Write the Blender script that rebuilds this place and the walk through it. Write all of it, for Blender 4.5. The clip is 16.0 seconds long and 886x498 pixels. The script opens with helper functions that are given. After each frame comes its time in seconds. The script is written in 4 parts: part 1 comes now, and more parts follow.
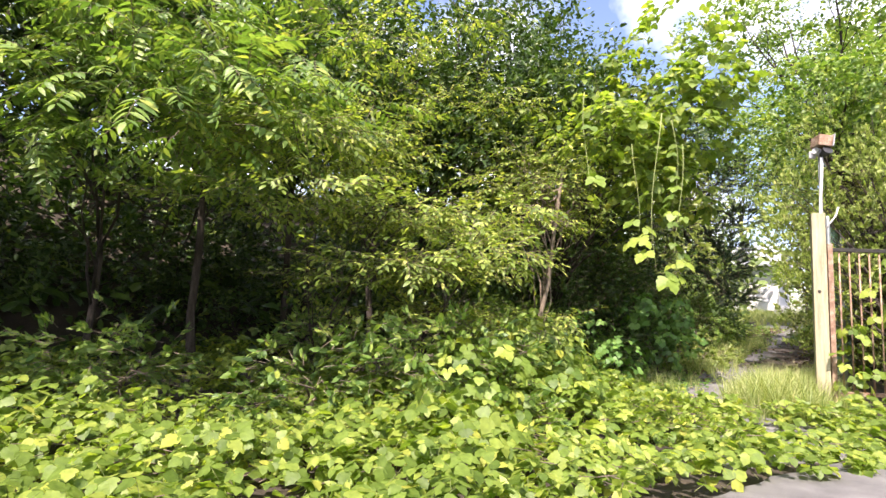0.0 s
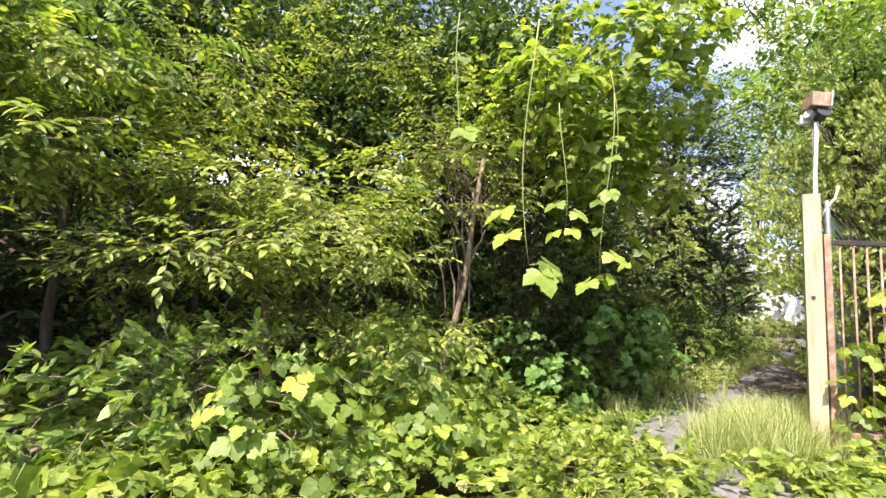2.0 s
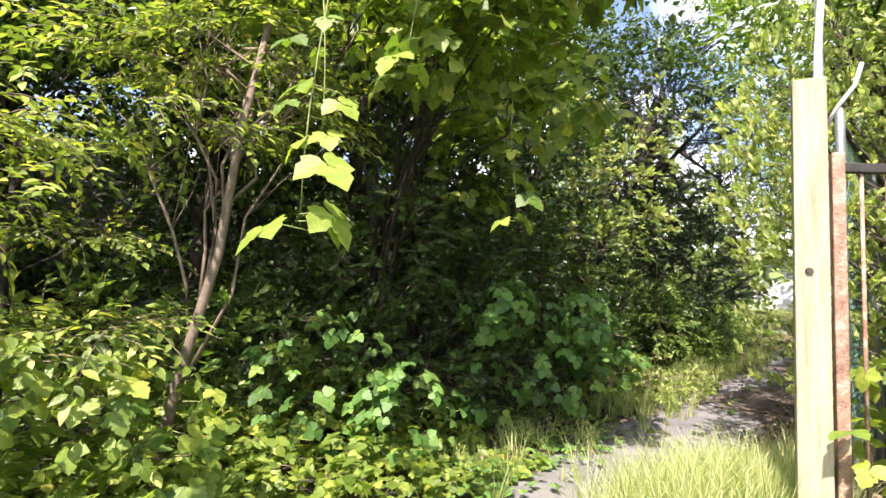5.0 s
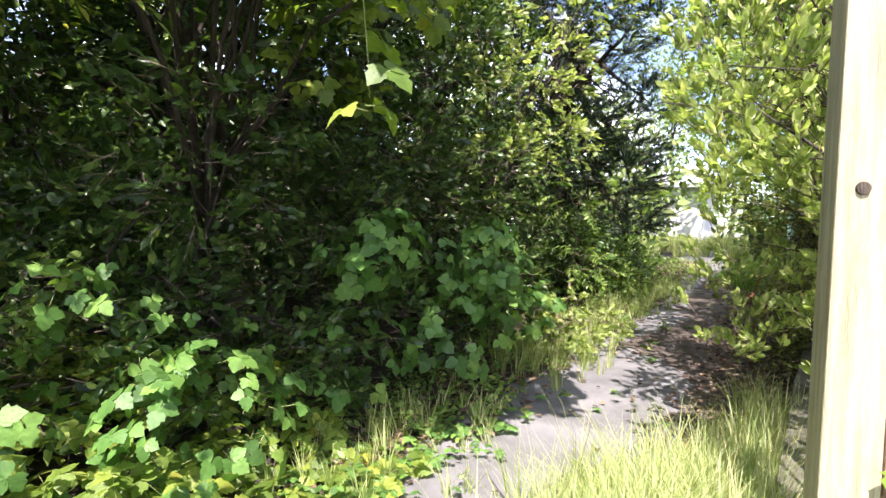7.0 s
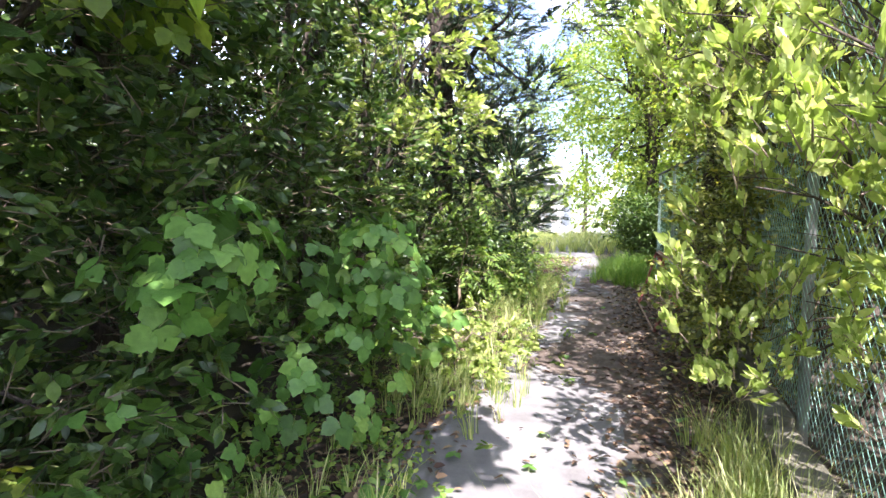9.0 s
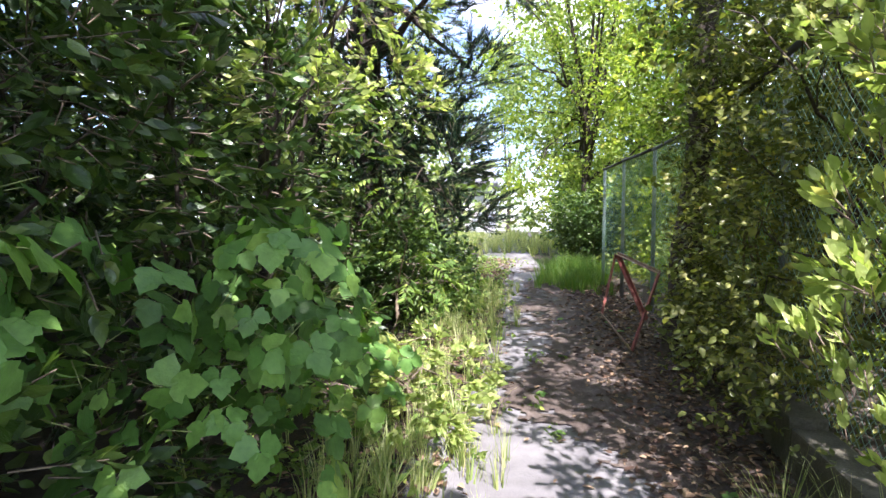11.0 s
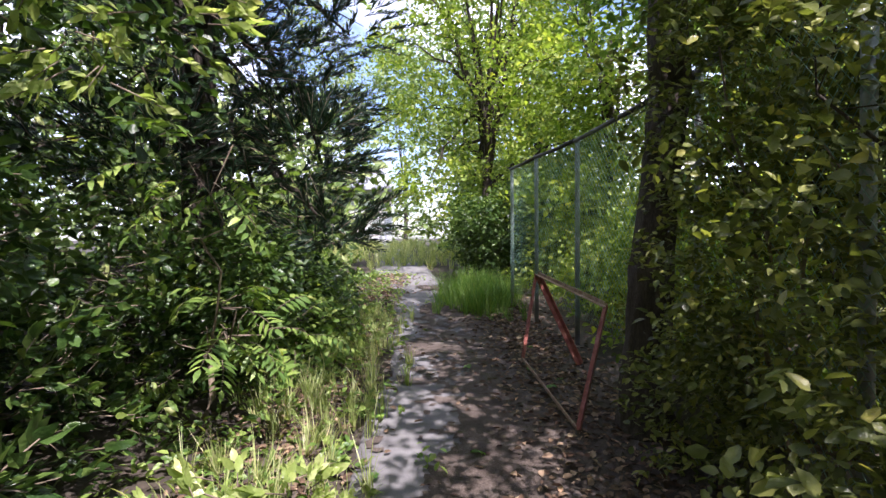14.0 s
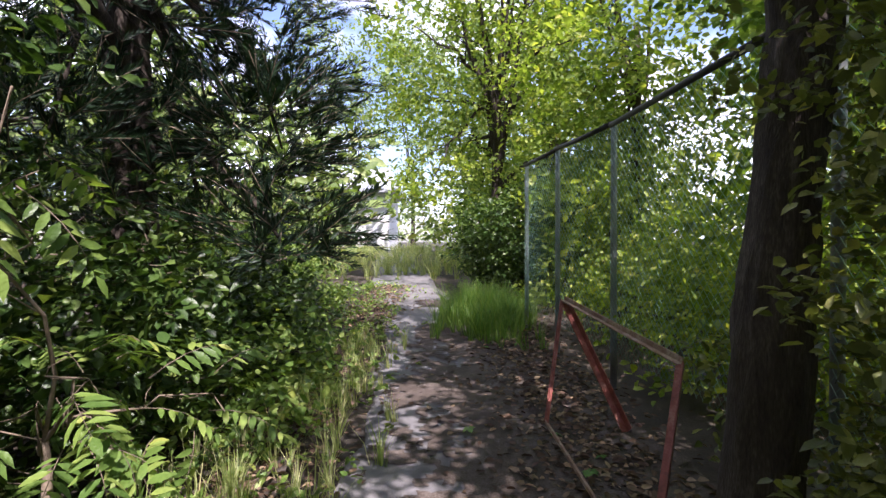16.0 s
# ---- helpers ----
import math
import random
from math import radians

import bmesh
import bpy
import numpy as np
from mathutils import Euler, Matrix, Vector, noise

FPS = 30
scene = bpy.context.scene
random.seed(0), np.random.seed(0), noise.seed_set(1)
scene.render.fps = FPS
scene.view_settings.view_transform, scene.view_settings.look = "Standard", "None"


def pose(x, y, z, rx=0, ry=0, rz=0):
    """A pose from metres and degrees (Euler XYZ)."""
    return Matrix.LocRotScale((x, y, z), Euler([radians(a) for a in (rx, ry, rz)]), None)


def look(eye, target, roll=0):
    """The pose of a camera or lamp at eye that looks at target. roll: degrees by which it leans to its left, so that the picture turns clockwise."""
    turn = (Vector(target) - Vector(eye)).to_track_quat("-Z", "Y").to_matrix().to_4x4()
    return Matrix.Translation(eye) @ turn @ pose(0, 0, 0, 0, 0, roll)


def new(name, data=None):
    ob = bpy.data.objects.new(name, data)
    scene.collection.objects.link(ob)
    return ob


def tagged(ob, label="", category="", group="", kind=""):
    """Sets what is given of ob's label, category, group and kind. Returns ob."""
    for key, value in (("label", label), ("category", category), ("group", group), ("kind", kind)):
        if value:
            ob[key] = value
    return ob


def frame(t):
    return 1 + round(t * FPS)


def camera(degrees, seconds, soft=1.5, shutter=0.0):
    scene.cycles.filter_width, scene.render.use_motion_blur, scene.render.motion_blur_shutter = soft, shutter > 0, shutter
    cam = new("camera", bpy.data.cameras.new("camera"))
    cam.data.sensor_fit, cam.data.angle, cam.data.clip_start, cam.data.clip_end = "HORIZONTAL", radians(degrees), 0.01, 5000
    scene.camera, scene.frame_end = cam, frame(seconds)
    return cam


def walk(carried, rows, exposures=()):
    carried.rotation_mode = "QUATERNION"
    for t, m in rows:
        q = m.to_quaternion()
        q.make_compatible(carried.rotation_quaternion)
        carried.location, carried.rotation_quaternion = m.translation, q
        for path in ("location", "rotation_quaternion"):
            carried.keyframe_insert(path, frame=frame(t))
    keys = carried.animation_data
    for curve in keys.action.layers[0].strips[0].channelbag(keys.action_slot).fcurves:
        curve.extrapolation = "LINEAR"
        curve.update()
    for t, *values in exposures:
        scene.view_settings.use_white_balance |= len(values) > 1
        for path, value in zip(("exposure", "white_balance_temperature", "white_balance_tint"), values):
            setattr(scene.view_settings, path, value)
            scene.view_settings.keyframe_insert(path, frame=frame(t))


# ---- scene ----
cam = camera(79.9, 16.0)
METRES, EYE, TILT, LEAN, TURN = 13.0, 1.3, 0.0, 0.0, 39.1
ROWS = [
    (0.0, 0.0, 0.0, 0.0, -0.19, 5.62, -1.98),
    (0.5, 0.0361, 0.0309, 0.0007, 0.4, 5.78, -2.0),
    (1.0, 0.0606, 0.0645, -0.0017, 0.95, 6.59, -2.22),
    (1.5, 0.0868, 0.0961, 0.0016, 1.29, 6.39, -2.31),
    (2.0, 0.1128, 0.1248, 0.0032, 1.56, 6.43, -2.31),
    (2.5, 0.1369, 0.1583, 0.0066, 1.8, 6.16, -2.44),
    (3.0, 0.1607, 0.1858, 0.0086, 1.81, 6.31, -2.39),
    (3.5, 0.1786, 0.2179, 0.0059, 2.01, 6.2, -2.54),
    (4.0, 0.2014, 0.2502, 0.0061, 2.17, 5.66, -2.52),
    (4.5, 0.2228, 0.2841, 0.0058, 2.43, 5.53, -2.54),
    (5.0, 0.2471, 0.3184, 0.0067, 2.64, 5.02, -2.55),
    (7.5, 0.2783, 0.4578, 0.0114, -7.92, -3.11, -1.96),
    (8.0, 0.2779, 0.4841, 0.0091, -9.07, -2.91, -1.96),
    (8.5, 0.2794, 0.5073, 0.0126, -13.78, -2.44, -1.75),
    (9.0, 0.2878, 0.5304, 0.0114, -20.65, -2.12, -1.17),
    (11.5, 0.3257, 0.6532, 0.0139, -32.27, -1.95, -0.31),
    (12.0, 0.3393, 0.6755, 0.0151, -37.02, -1.89, 0.01),
    (12.5, 0.3538, 0.6964, 0.0167, -38.55, -1.87, 0.21),
    (13.0, 0.3737, 0.7191, 0.0191, -38.89, -1.64, 0.18),
    (13.5, 0.3955, 0.7338, 0.0177, -39.62, -1.2, 0.26),
    (14.0, 0.4159, 0.751, 0.0195, -40.01, -1.16, 0.34),
    (14.5, 0.4299, 0.7734, 0.0226, -39.82, -1.11, 0.06),
    (15.0, 0.4519, 0.7868, 0.0207, -39.59, -0.71, 0.21),
    (15.5, 0.4725, 0.8033, 0.0219, -39.3, -0.83, 0.32),
    (16.0, 0.4926, 0.8284, 0.0249, -38.98, -0.74, 0.07),
]
EXPOSURES = [(0.0, 1.5, 6600, 26), (5.2, 1.7, 6500, 25), (7.5, 2.0, 6100, 25), (9.0, 2.45, 6000, 27), (12.0, 1.85, 5800, 28), (16.0, 1.4, 6000, 33)]
walk(cam, [(t, pose(0, 0, EYE, TILT, LEAN, TURN) @ pose(METRES * x, METRES * y, METRES * z, 90 + pitch, roll, yaw)) for t, x, y, z, yaw, pitch, roll in ROWS], EXPOSURES)

# ---------------- light ----------------
SUN_DIR = Vector((0.22, -0.62, 1.0)).normalized()   # towards the sun
world = bpy.data.worlds.new("sky")
scene.world = world
world.use_nodes = True
wn, wl = world.node_tree.nodes, world.node_tree.links
wbg = wn["Background"]
wsky = wn.new("ShaderNodeTexSky")
wsky.sky_type, wsky.sun_disc = "NISHITA", False
wsky.sun_elevation = math.asin(SUN_DIR.z)
wsky.sun_rotation = math.atan2(SUN_DIR.x, SUN_DIR.y)
wcoord = wn.new("ShaderNodeTexCoord")
wnoise = wn.new("ShaderNodeTexNoise")
wnoise.inputs["Scale"].default_value, wnoise.inputs["Detail"].default_value = 3.2, 6.0
wramp = wn.new("ShaderNodeValToRGB")
wramp.color_ramp.elements[0].position, wramp.color_ramp.elements[1].position = 0.47, 0.66
wmix = wn.new("ShaderNodeMix")
wmix.data_type = "RGBA"
wmix.inputs["B"].default_value = (11.0, 11.4, 12.0, 1)
wl.new(wcoord.outputs["Generated"], wnoise.inputs["Vector"])
wl.new(wnoise.outputs["Fac"], wramp.inputs["Fac"])
wl.new(wramp.outputs["Color"], wmix.inputs["Factor"])
wl.new(wsky.outputs["Color"], wmix.inputs["A"])
wl.new(wmix.outputs["Result"], wbg.inputs["Color"])
wbg.inputs["Strength"].default_value = 0.12
sun = new("sun", bpy.data.lights.new("sun", "SUN"))
sun.data.energy, sun.data.angle, sun.data.color = 5.0, radians(0.53), (1.0, 0.94, 0.82)
sun.matrix_world = look(SUN_DIR * 60, (0, 0, 0))


# ---------------- materials ----------------
def material(name):
    m = bpy.data.materials.new(name)
    m.use_nodes = True
    return m, m.node_tree.nodes, m.node_tree.links, m.node_tree.nodes["Principled BSDF"]


def ramp_of(nodes, stops):
    r = nodes.new("ShaderNodeValToRGB")
    while len(r.color_ramp.elements) < len(stops):
        r.color_ramp.elements.new(0.5)
    for e, (p, c) in zip(r.color_ramp.elements, stops):
        e.position, e.color = p, (*c, 1)
    return r


def leaf_material(name, dark, mid, light, rough=0.42, through_light=0.45, single=False, glow=(1.25, 1.35, 0.5)):
    """Leaf: colour varies from leaf to leaf, fine veins and blotches, light passes through."""
    m, n, l, p = material(name)
    if single:
        rnd = n.new("ShaderNodeObjectInfo").outputs["Random"]
    else:
        rnd = n.new("ShaderNodeNewGeometry").outputs["Random Per Island"]
    ramp = ramp_of(n, [(0.0, dark), (0.55, mid), (0.95, light), (1.0, tuple(min(1, c * k) for c, k in zip(light, (1.3, 1.1, 1.0))))])
    l.new(rnd, ramp.inputs["Fac"])
    co = n.new("ShaderNodeTexCoord")
    tex = n.new("ShaderNodeTexNoise")
    tex.inputs["Scale"].default_value, tex.inputs["Detail"].default_value = 26.0, 3.0
    l.new(co.outputs["Object"], tex.inputs["Vector"])
    mul = n.new("ShaderNodeMix")
    mul.data_type, mul.blend_type = "RGBA", "MULTIPLY"
    mul.inputs["Factor"].default_value = 0.55
    vary = ramp_of(n, [(0.3, (0.55, 0.6, 0.5)), (0.7, (1.25, 1.2, 1.2))])
    l.new(tex.outputs["Fac"], vary.inputs["Fac"])
    l.new(ramp.outputs["Color"], mul.inputs["A"])
    l.new(vary.outputs["Color"], mul.inputs["B"])
    l.new(mul.outputs["Result"], p.inputs["Base Color"])
    p.inputs["Roughness"].default_value = rough
    p.inputs["Specular IOR Level"].default_value = 0.4
    fine = n.new("ShaderNodeTexNoise")
    fine.inputs["Scale"].default_value, fine.inputs["Detail"].default_value = 90.0, 2.0
    l.new(co.outputs["Object"], fine.inputs["Vector"])
    relief = n.new("ShaderNodeBump")
    relief.inputs["Strength"].default_value, relief.inputs["Distance"].default_value = 0.35, 0.01
    l.new(fine.outputs["Fac"], relief.inputs["Height"])
    l.new(relief.outputs["Normal"], p.inputs["Normal"])
    tr = n.new("ShaderNodeBsdfTranslucent")
    tint = n.new("ShaderNodeMix")
    tint.data_type, tint.blend_type = "RGBA", "MULTIPLY"
    tint.inputs["Factor"].default_value = 1.0
    tint.inputs["B"].default_value = (*glow, 1)
    l.new(mul.outputs["Result"], tint.inputs["A"])
    l.new(tint.outputs["Result"], tr.inputs["Color"])
    mix = n.new("ShaderNodeMixShader")
    mix.inputs["Fac"].default_value = through_light
    l.new(p.outputs["BSDF"], mix.inputs[1])
    l.new(tr.outputs["BSDF"], mix.inputs[2])
    l.new(mix.outputs["Shader"], n["Material Output"].inputs["Surface"])
    return m


def rough_material(name, stops, scale=8.0, fine=60.0, rough=0.85, bump=0.4, metal=0.0, stretch=(1, 1, 1), big=0.7):
    """Mineral, bark, timber or rust: two scales of colour and a fine relief."""
    m, n, l, p = material(name)
    co = n.new("ShaderNodeTexCoord")
    mp = n.new("ShaderNodeMapping")
    mp.inputs["Scale"].default_value = stretch
    l.new(co.outputs["Object"], mp.inputs["Vector"])
    a, b = n.new("ShaderNodeTexNoise"), n.new("ShaderNodeTexNoise")
    a.inputs["Scale"].default_value, a.inputs["Detail"].default_value, a.inputs["Roughness"].default_value = scale, 6.0, 0.65
    b.inputs["Scale"].default_value, b.inputs["Detail"].default_value = fine, 4.0
    l.new(mp.outputs["Vector"], a.inputs["Vector"])
    l.new(mp.outputs["Vector"], b.inputs["Vector"])
    mixf = n.new("ShaderNodeMix")
    mixf.inputs["Factor"].default_value = 1 - big
    l.new(a.outputs["Fac"], mixf.inputs["A"])
    l.new(b.outputs["Fac"], mixf.inputs["B"])
    ramp = ramp_of(n, stops)
    l.new(mixf.outputs["Result"], ramp.inputs["Fac"])
    l.new(ramp.outputs["Color"], p.inputs["Base Color"])
    bp = n.new("ShaderNodeBump")
    bp.inputs["Strength"].default_value, bp.inputs["Distance"].default_value = bump, 0.01
    l.new(b.outputs["Fac"], bp.inputs["Height"])
    l.new(bp.outputs["Normal"], p.inputs["Normal"])
    p.inputs["Roughness"].default_value, p.inputs["Metallic"].default_value = rough, metal
    return m


M_KUDZU = leaf_material("kudzu_leaf", (0.10, 0.165, 0.026), (0.20, 0.29, 0.05), (0.35, 0.42, 0.08), 0.45, 0.54)
M_KUDZU_ONE = leaf_material("kudzu_leaf_single", (0.09, 0.16, 0.026), (0.20, 0.29, 0.045), (0.34, 0.41, 0.07), 0.45, 0.45, single=True)
# Kudzu again, greener and darker: the banks' shade is put into its colour.
M_KUDZU_SHADE_ONE = leaf_material("kudzu_leaf_shade_tint", (0.06, 0.13, 0.03), (0.11, 0.235, 0.05), (0.19, 0.33, 0.07), 0.45, 0.4, single=True, glow=(1.1, 1.35, 0.5))
M_KUDZU_SHADE_MASS = leaf_material("kudzu_mass_shade_tint", (0.06, 0.13, 0.03), (0.11, 0.235, 0.05), (0.19, 0.33, 0.07), 0.45, 0.4, glow=(1.1, 1.35, 0.5))
M_CHERRY = leaf_material("layered_leaf", (0.09, 0.14, 0.028), (0.205, 0.285, 0.052), (0.39, 0.44, 0.11), 0.42, 0.42)
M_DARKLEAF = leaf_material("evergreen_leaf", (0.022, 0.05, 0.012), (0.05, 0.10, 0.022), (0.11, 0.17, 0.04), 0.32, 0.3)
# Leaf tones lifted towards white to carry sun highlights in the colour.
M_GLOSSY_SUN_TINT = leaf_material("glossy_leaf_sun_tint", (0.18, 0.25, 0.06), (0.35, 0.43, 0.13), (0.54, 0.59, 0.25), 0.26, 0.52, glow=(1.15, 1.25, 0.65))
M_OLIVE = leaf_material("olive_leaf", (0.06, 0.08, 0.022), (0.14, 0.165, 0.045), (0.30, 0.31, 0.09), 0.3, 0.4)
M_PINNATE = leaf_material("pinnate_leaf", (0.07, 0.14, 0.03), (0.16, 0.26, 0.055), (0.28, 0.37, 0.09), 0.38, 0.42)
M_BRIGHT = leaf_material("bright_leaf", (0.12, 0.19, 0.03), (0.24, 0.33, 0.06), (0.40, 0.46, 0.10), 0.45, 0.5)
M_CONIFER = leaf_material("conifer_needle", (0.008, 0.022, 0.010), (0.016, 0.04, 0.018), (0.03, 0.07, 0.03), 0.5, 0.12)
# Pale greyed greens: the haze of distance is mixed into the leaf colour.
M_FAR = leaf_material("far_leaf_haze_tint", (0.09, 0.15, 0.04), (0.18, 0.26, 0.08), (0.30, 0.36, 0.14), 0.6, 0.35)
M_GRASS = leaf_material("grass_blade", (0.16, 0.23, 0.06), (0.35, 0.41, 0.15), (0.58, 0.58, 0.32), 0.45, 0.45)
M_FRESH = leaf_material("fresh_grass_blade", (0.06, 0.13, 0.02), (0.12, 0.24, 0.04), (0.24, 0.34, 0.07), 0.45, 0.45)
M_LITTER = leaf_material("dead_leaf", (0.04, 0.022, 0.014), (0.13, 0.08, 0.05), (0.30, 0.22, 0.14), 0.8, 0.12, glow=(1, 0.9, 0.7))
M_BARK = rough_material("bark", [(0.3, (0.014, 0.010, 0.008)), (0.52, (0.05, 0.038, 0.028)), (0.72, (0.13, 0.11, 0.085))], 6, 38, 0.95, 1.0, stretch=(4, 4, 0.7), big=.55)
M_TWIG = rough_material("twig", [(0.3, (0.07, 0.05, 0.035)), (0.7, (0.24, 0.19, 0.13))], 9, 70, 0.85, 0.4)
M_VINE = rough_material("vine_stem", [(0.3, (0.12, 0.16, 0.04)), (0.7, (0.30, 0.33, 0.12))], 9, 70, 0.7, 0.3)
M_SOIL = rough_material("soil", [(0.3, (0.012, 0.010, 0.006)), (0.5, (0.035, 0.027, 0.018)), (0.75, (0.08, 0.06, 0.04))], 3, 55, 0.95, 0.9)
M_MOULD = rough_material("leaf_mould", [(0.3, (0.02, 0.014, 0.010)), (0.5, (0.06, 0.045, 0.034)), (0.72, (0.16, 0.135, 0.115))], 5, 90, 0.95, 1.0, big=.55)
M_ASPHALT = rough_material("worn_asphalt", [(0.28, (0.06, 0.058, 0.056)), (0.5, (0.135, 0.132, 0.13)), (0.75, (0.24, 0.235, 0.225))], 2.2, 160, 0.9, 0.5)
M_CONCRETE = rough_material("mossy_concrete", [(0.3, (0.03, 0.035, 0.018)), (0.5, (0.09, 0.085, 0.06)), (0.75, (0.18, 0.165, 0.13))], 5, 80, 0.92, 0.6)
M_POST = rough_material("weathered_post", [(0.28, (0.16, 0.14, 0.08)), (0.5, (0.36, 0.32, 0.20)), (0.75, (0.54, 0.49, 0.34))], 6, 70, 0.8, 0.6, stretch=(5, 5, 0.3))
M_RUST = rough_material("rusty_iron", [(0.3, (0.12, 0.05, 0.03)), (0.5, (0.27, 0.17, 0.11)), (0.7, (0.46, 0.40, 0.30))], 12, 90, 0.7, 0.5, 0.2)
M_REDPAINT = rough_material("faded_red_paint", [(0.3, (0.08, 0.02, 0.014)), (0.5, (0.22, 0.055, 0.035)), (0.78, (0.36, 0.2, 0.15))], 14, 90, 0.6, 0.4, 0.1)
M_STEEL = rough_material("galvanised_steel", [(0.3, (0.20, 0.22, 0.22)), (0.7, (0.42, 0.45, 0.45))], 9, 80, 0.45, 0.2, 0.7)
M_MESH = rough_material("green_coated_wire", [(0.3, (0.12, 0.26, 0.21)), (0.7, (0.27, 0.45, 0.38))], 9, 80, 0.4, 0.1, 0.1)
M_RAIL = rough_material("dark_rail", [(0.3, (0.014, 0.013, 0.011)), (0.7, (0.06, 0.055, 0.045))], 9, 60, 0.6, 0.3, 0.3)
M_CABLE = rough_material("pale_cable", [(0.3, (0.36, 0.36, 0.36)), (0.7, (0.62, 0.62, 0.60))], 9, 60, 0.5, 0.1)
M_BLACK = rough_material("black_plastic", [(0.3, (0.015, 0.015, 0.016)), (0.7, (0.04, 0.04, 0.042))], 9, 60, 0.45, 0.1)
M_GREY = rough_material("grey_plastic", [(0.3, (0.25, 0.25, 0.25)), (0.7, (0.4, 0.4, 0.4))], 9, 60, 0.4, 0.1)
M_WHITEWALL = rough_material("pale_wall_render", [(0.3, (0.60, 0.60, 0.58)), (0.7, (0.80, 0.80, 0.78))], 2, 40, 0.8, 0.2)
M_ROOF = rough_material("grey_roof", [(0.3, (0.25, 0.26, 0.28)), (0.7, (0.42, 0.44, 0.47))], 3, 40, 0.7, 0.2)
m_glass, gn, gl, gp = material("window_glass")
gp.inputs["Base Color"].default_value, gp.inputs["Roughness"].default_value = (0.02, 0.025, 0.03, 1), 0.05
M_GLASS = m_glass


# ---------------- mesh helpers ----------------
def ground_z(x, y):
    """Height of the ground: level road, a gently rising lane, an added bank behind the thicket that blocks the sky."""
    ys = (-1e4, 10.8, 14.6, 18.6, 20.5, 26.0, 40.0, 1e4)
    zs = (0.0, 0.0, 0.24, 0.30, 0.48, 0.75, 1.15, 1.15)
    # Added slope, shuts out sky light seen through the thicket.
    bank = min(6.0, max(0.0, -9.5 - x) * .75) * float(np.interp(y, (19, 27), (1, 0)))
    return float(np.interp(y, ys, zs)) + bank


def mesh_of(name, verts, tris, mats, index=None, smooth=False):
    me = bpy.data.meshes.new(name)
    verts, tris = np.asarray(verts, np.float32), np.asarray(tris, np.int32)
    me.vertices.add(len(verts))
    me.vertices.foreach_set("co", verts.ravel())
    me.loops.add(tris.size)
    me.loops.foreach_set("vertex_index", tris.ravel())
    me.polygons.add(len(tris))
    me.polygons.foreach_set("loop_start", np.arange(0, tris.size, 3, dtype=np.int32))
    if index is not None:
        me.polygons.foreach_set("material_index", np.asarray(index, np.int32))
    if smooth:
        me.polygons.foreach_set("use_smooth", np.ones(len(tris), bool))
    for m in mats:
        me.materials.append(m)
    me.update(calc_edges=True)
    return me


def thing(name, at=(0, 0, 0), label="", category="", group="", kind=""):
    ob = new(name)
    ob.empty_display_size = 0.2
    ob.location = at
    return tagged(ob, label, category, group, kind)


def part(name, bm, mat, parent, label=""):
    """Links a bmesh (in the parent's own space) as one mesh object under a thing or a part."""
    me = bpy.data.meshes.new(name)
    bm.to_mesh(me)
    bm.free()
    me.materials.append(mat)
    ob = new(name, me)
    ob.parent = parent
    return tagged(ob, label)


def part_mesh(name, me, parent, label="", kind=""):
    ob = new(name, me)
    ob.parent = parent
    return tagged(ob, label, kind=kind)


def box(size, m=Matrix(), bevel=0.0, bm=None):
    bm = bm or bmesh.new()
    made = bmesh.ops.create_cube(bm, size=1, matrix=m @ Matrix.Diagonal((*size, 1)))
    if bevel:
        edges = list({e for v in made["verts"] for e in v.link_edges})
        bmesh.ops.bevel(bm, geom=edges, offset=bevel, segments=2, affect="EDGES", profile=0.6)
    return bm


def tube(points, radii, sides=6):
    """A tapered tube along points: verts and triangles."""
    pts = [Vector(p) for p in points]
    vs, fs = [], []
    for i, p in enumerate(pts):
        d = (pts[min(i + 1, len(pts) - 1)] - pts[max(i - 1, 0)]).normalized()
        a = d.orthogonal().normalized()
        if abs(d.z) < 0.98:
            a = d.cross(Vector((0, 0, 1))).normalized()
        b = d.cross(a)
        for k in range(sides):
            t = 2 * math.pi * k / sides
            vs.append(p + (a * math.cos(t) + b * math.sin(t)) * radii[i])
    for i in range(len(pts) - 1):
        for k in range(sides):
            q, r = i * sides + k, i * sides + (k + 1) % sides
            fs += [(q, r, r + sides), (q, r + sides, q + sides)]
    end = (len(pts) - 1) * sides
    for k in range(1, sides - 1):
        fs += [(0, k + 1, k), (end, end + k, end + k + 1)]
    return [tuple(v) for v in vs], fs


class Pile:
    """Gathers pieces of triangles with material slots into one mesh."""

    def __init__(self):
        self.v, self.f, self.i, self.n = [], [], [], 0

    def add(self, vs, fs, slot=0):
        vs, fs = np.asarray(vs, np.float32), np.asarray(fs, np.int32)
        self.v.append(vs)
        self.f.append(fs + self.n)
        self.i.append(np.full(len(fs), slot, np.int32))
        self.n += len(vs)
        return self

    def template(self):
        return np.concatenate(self.v), np.concatenate(self.f), np.concatenate(self.i)

    def mesh(self, name, mats, smooth=False):
        v, f, i = self.template()
        return mesh_of(name, v, f, mats, i, smooth)


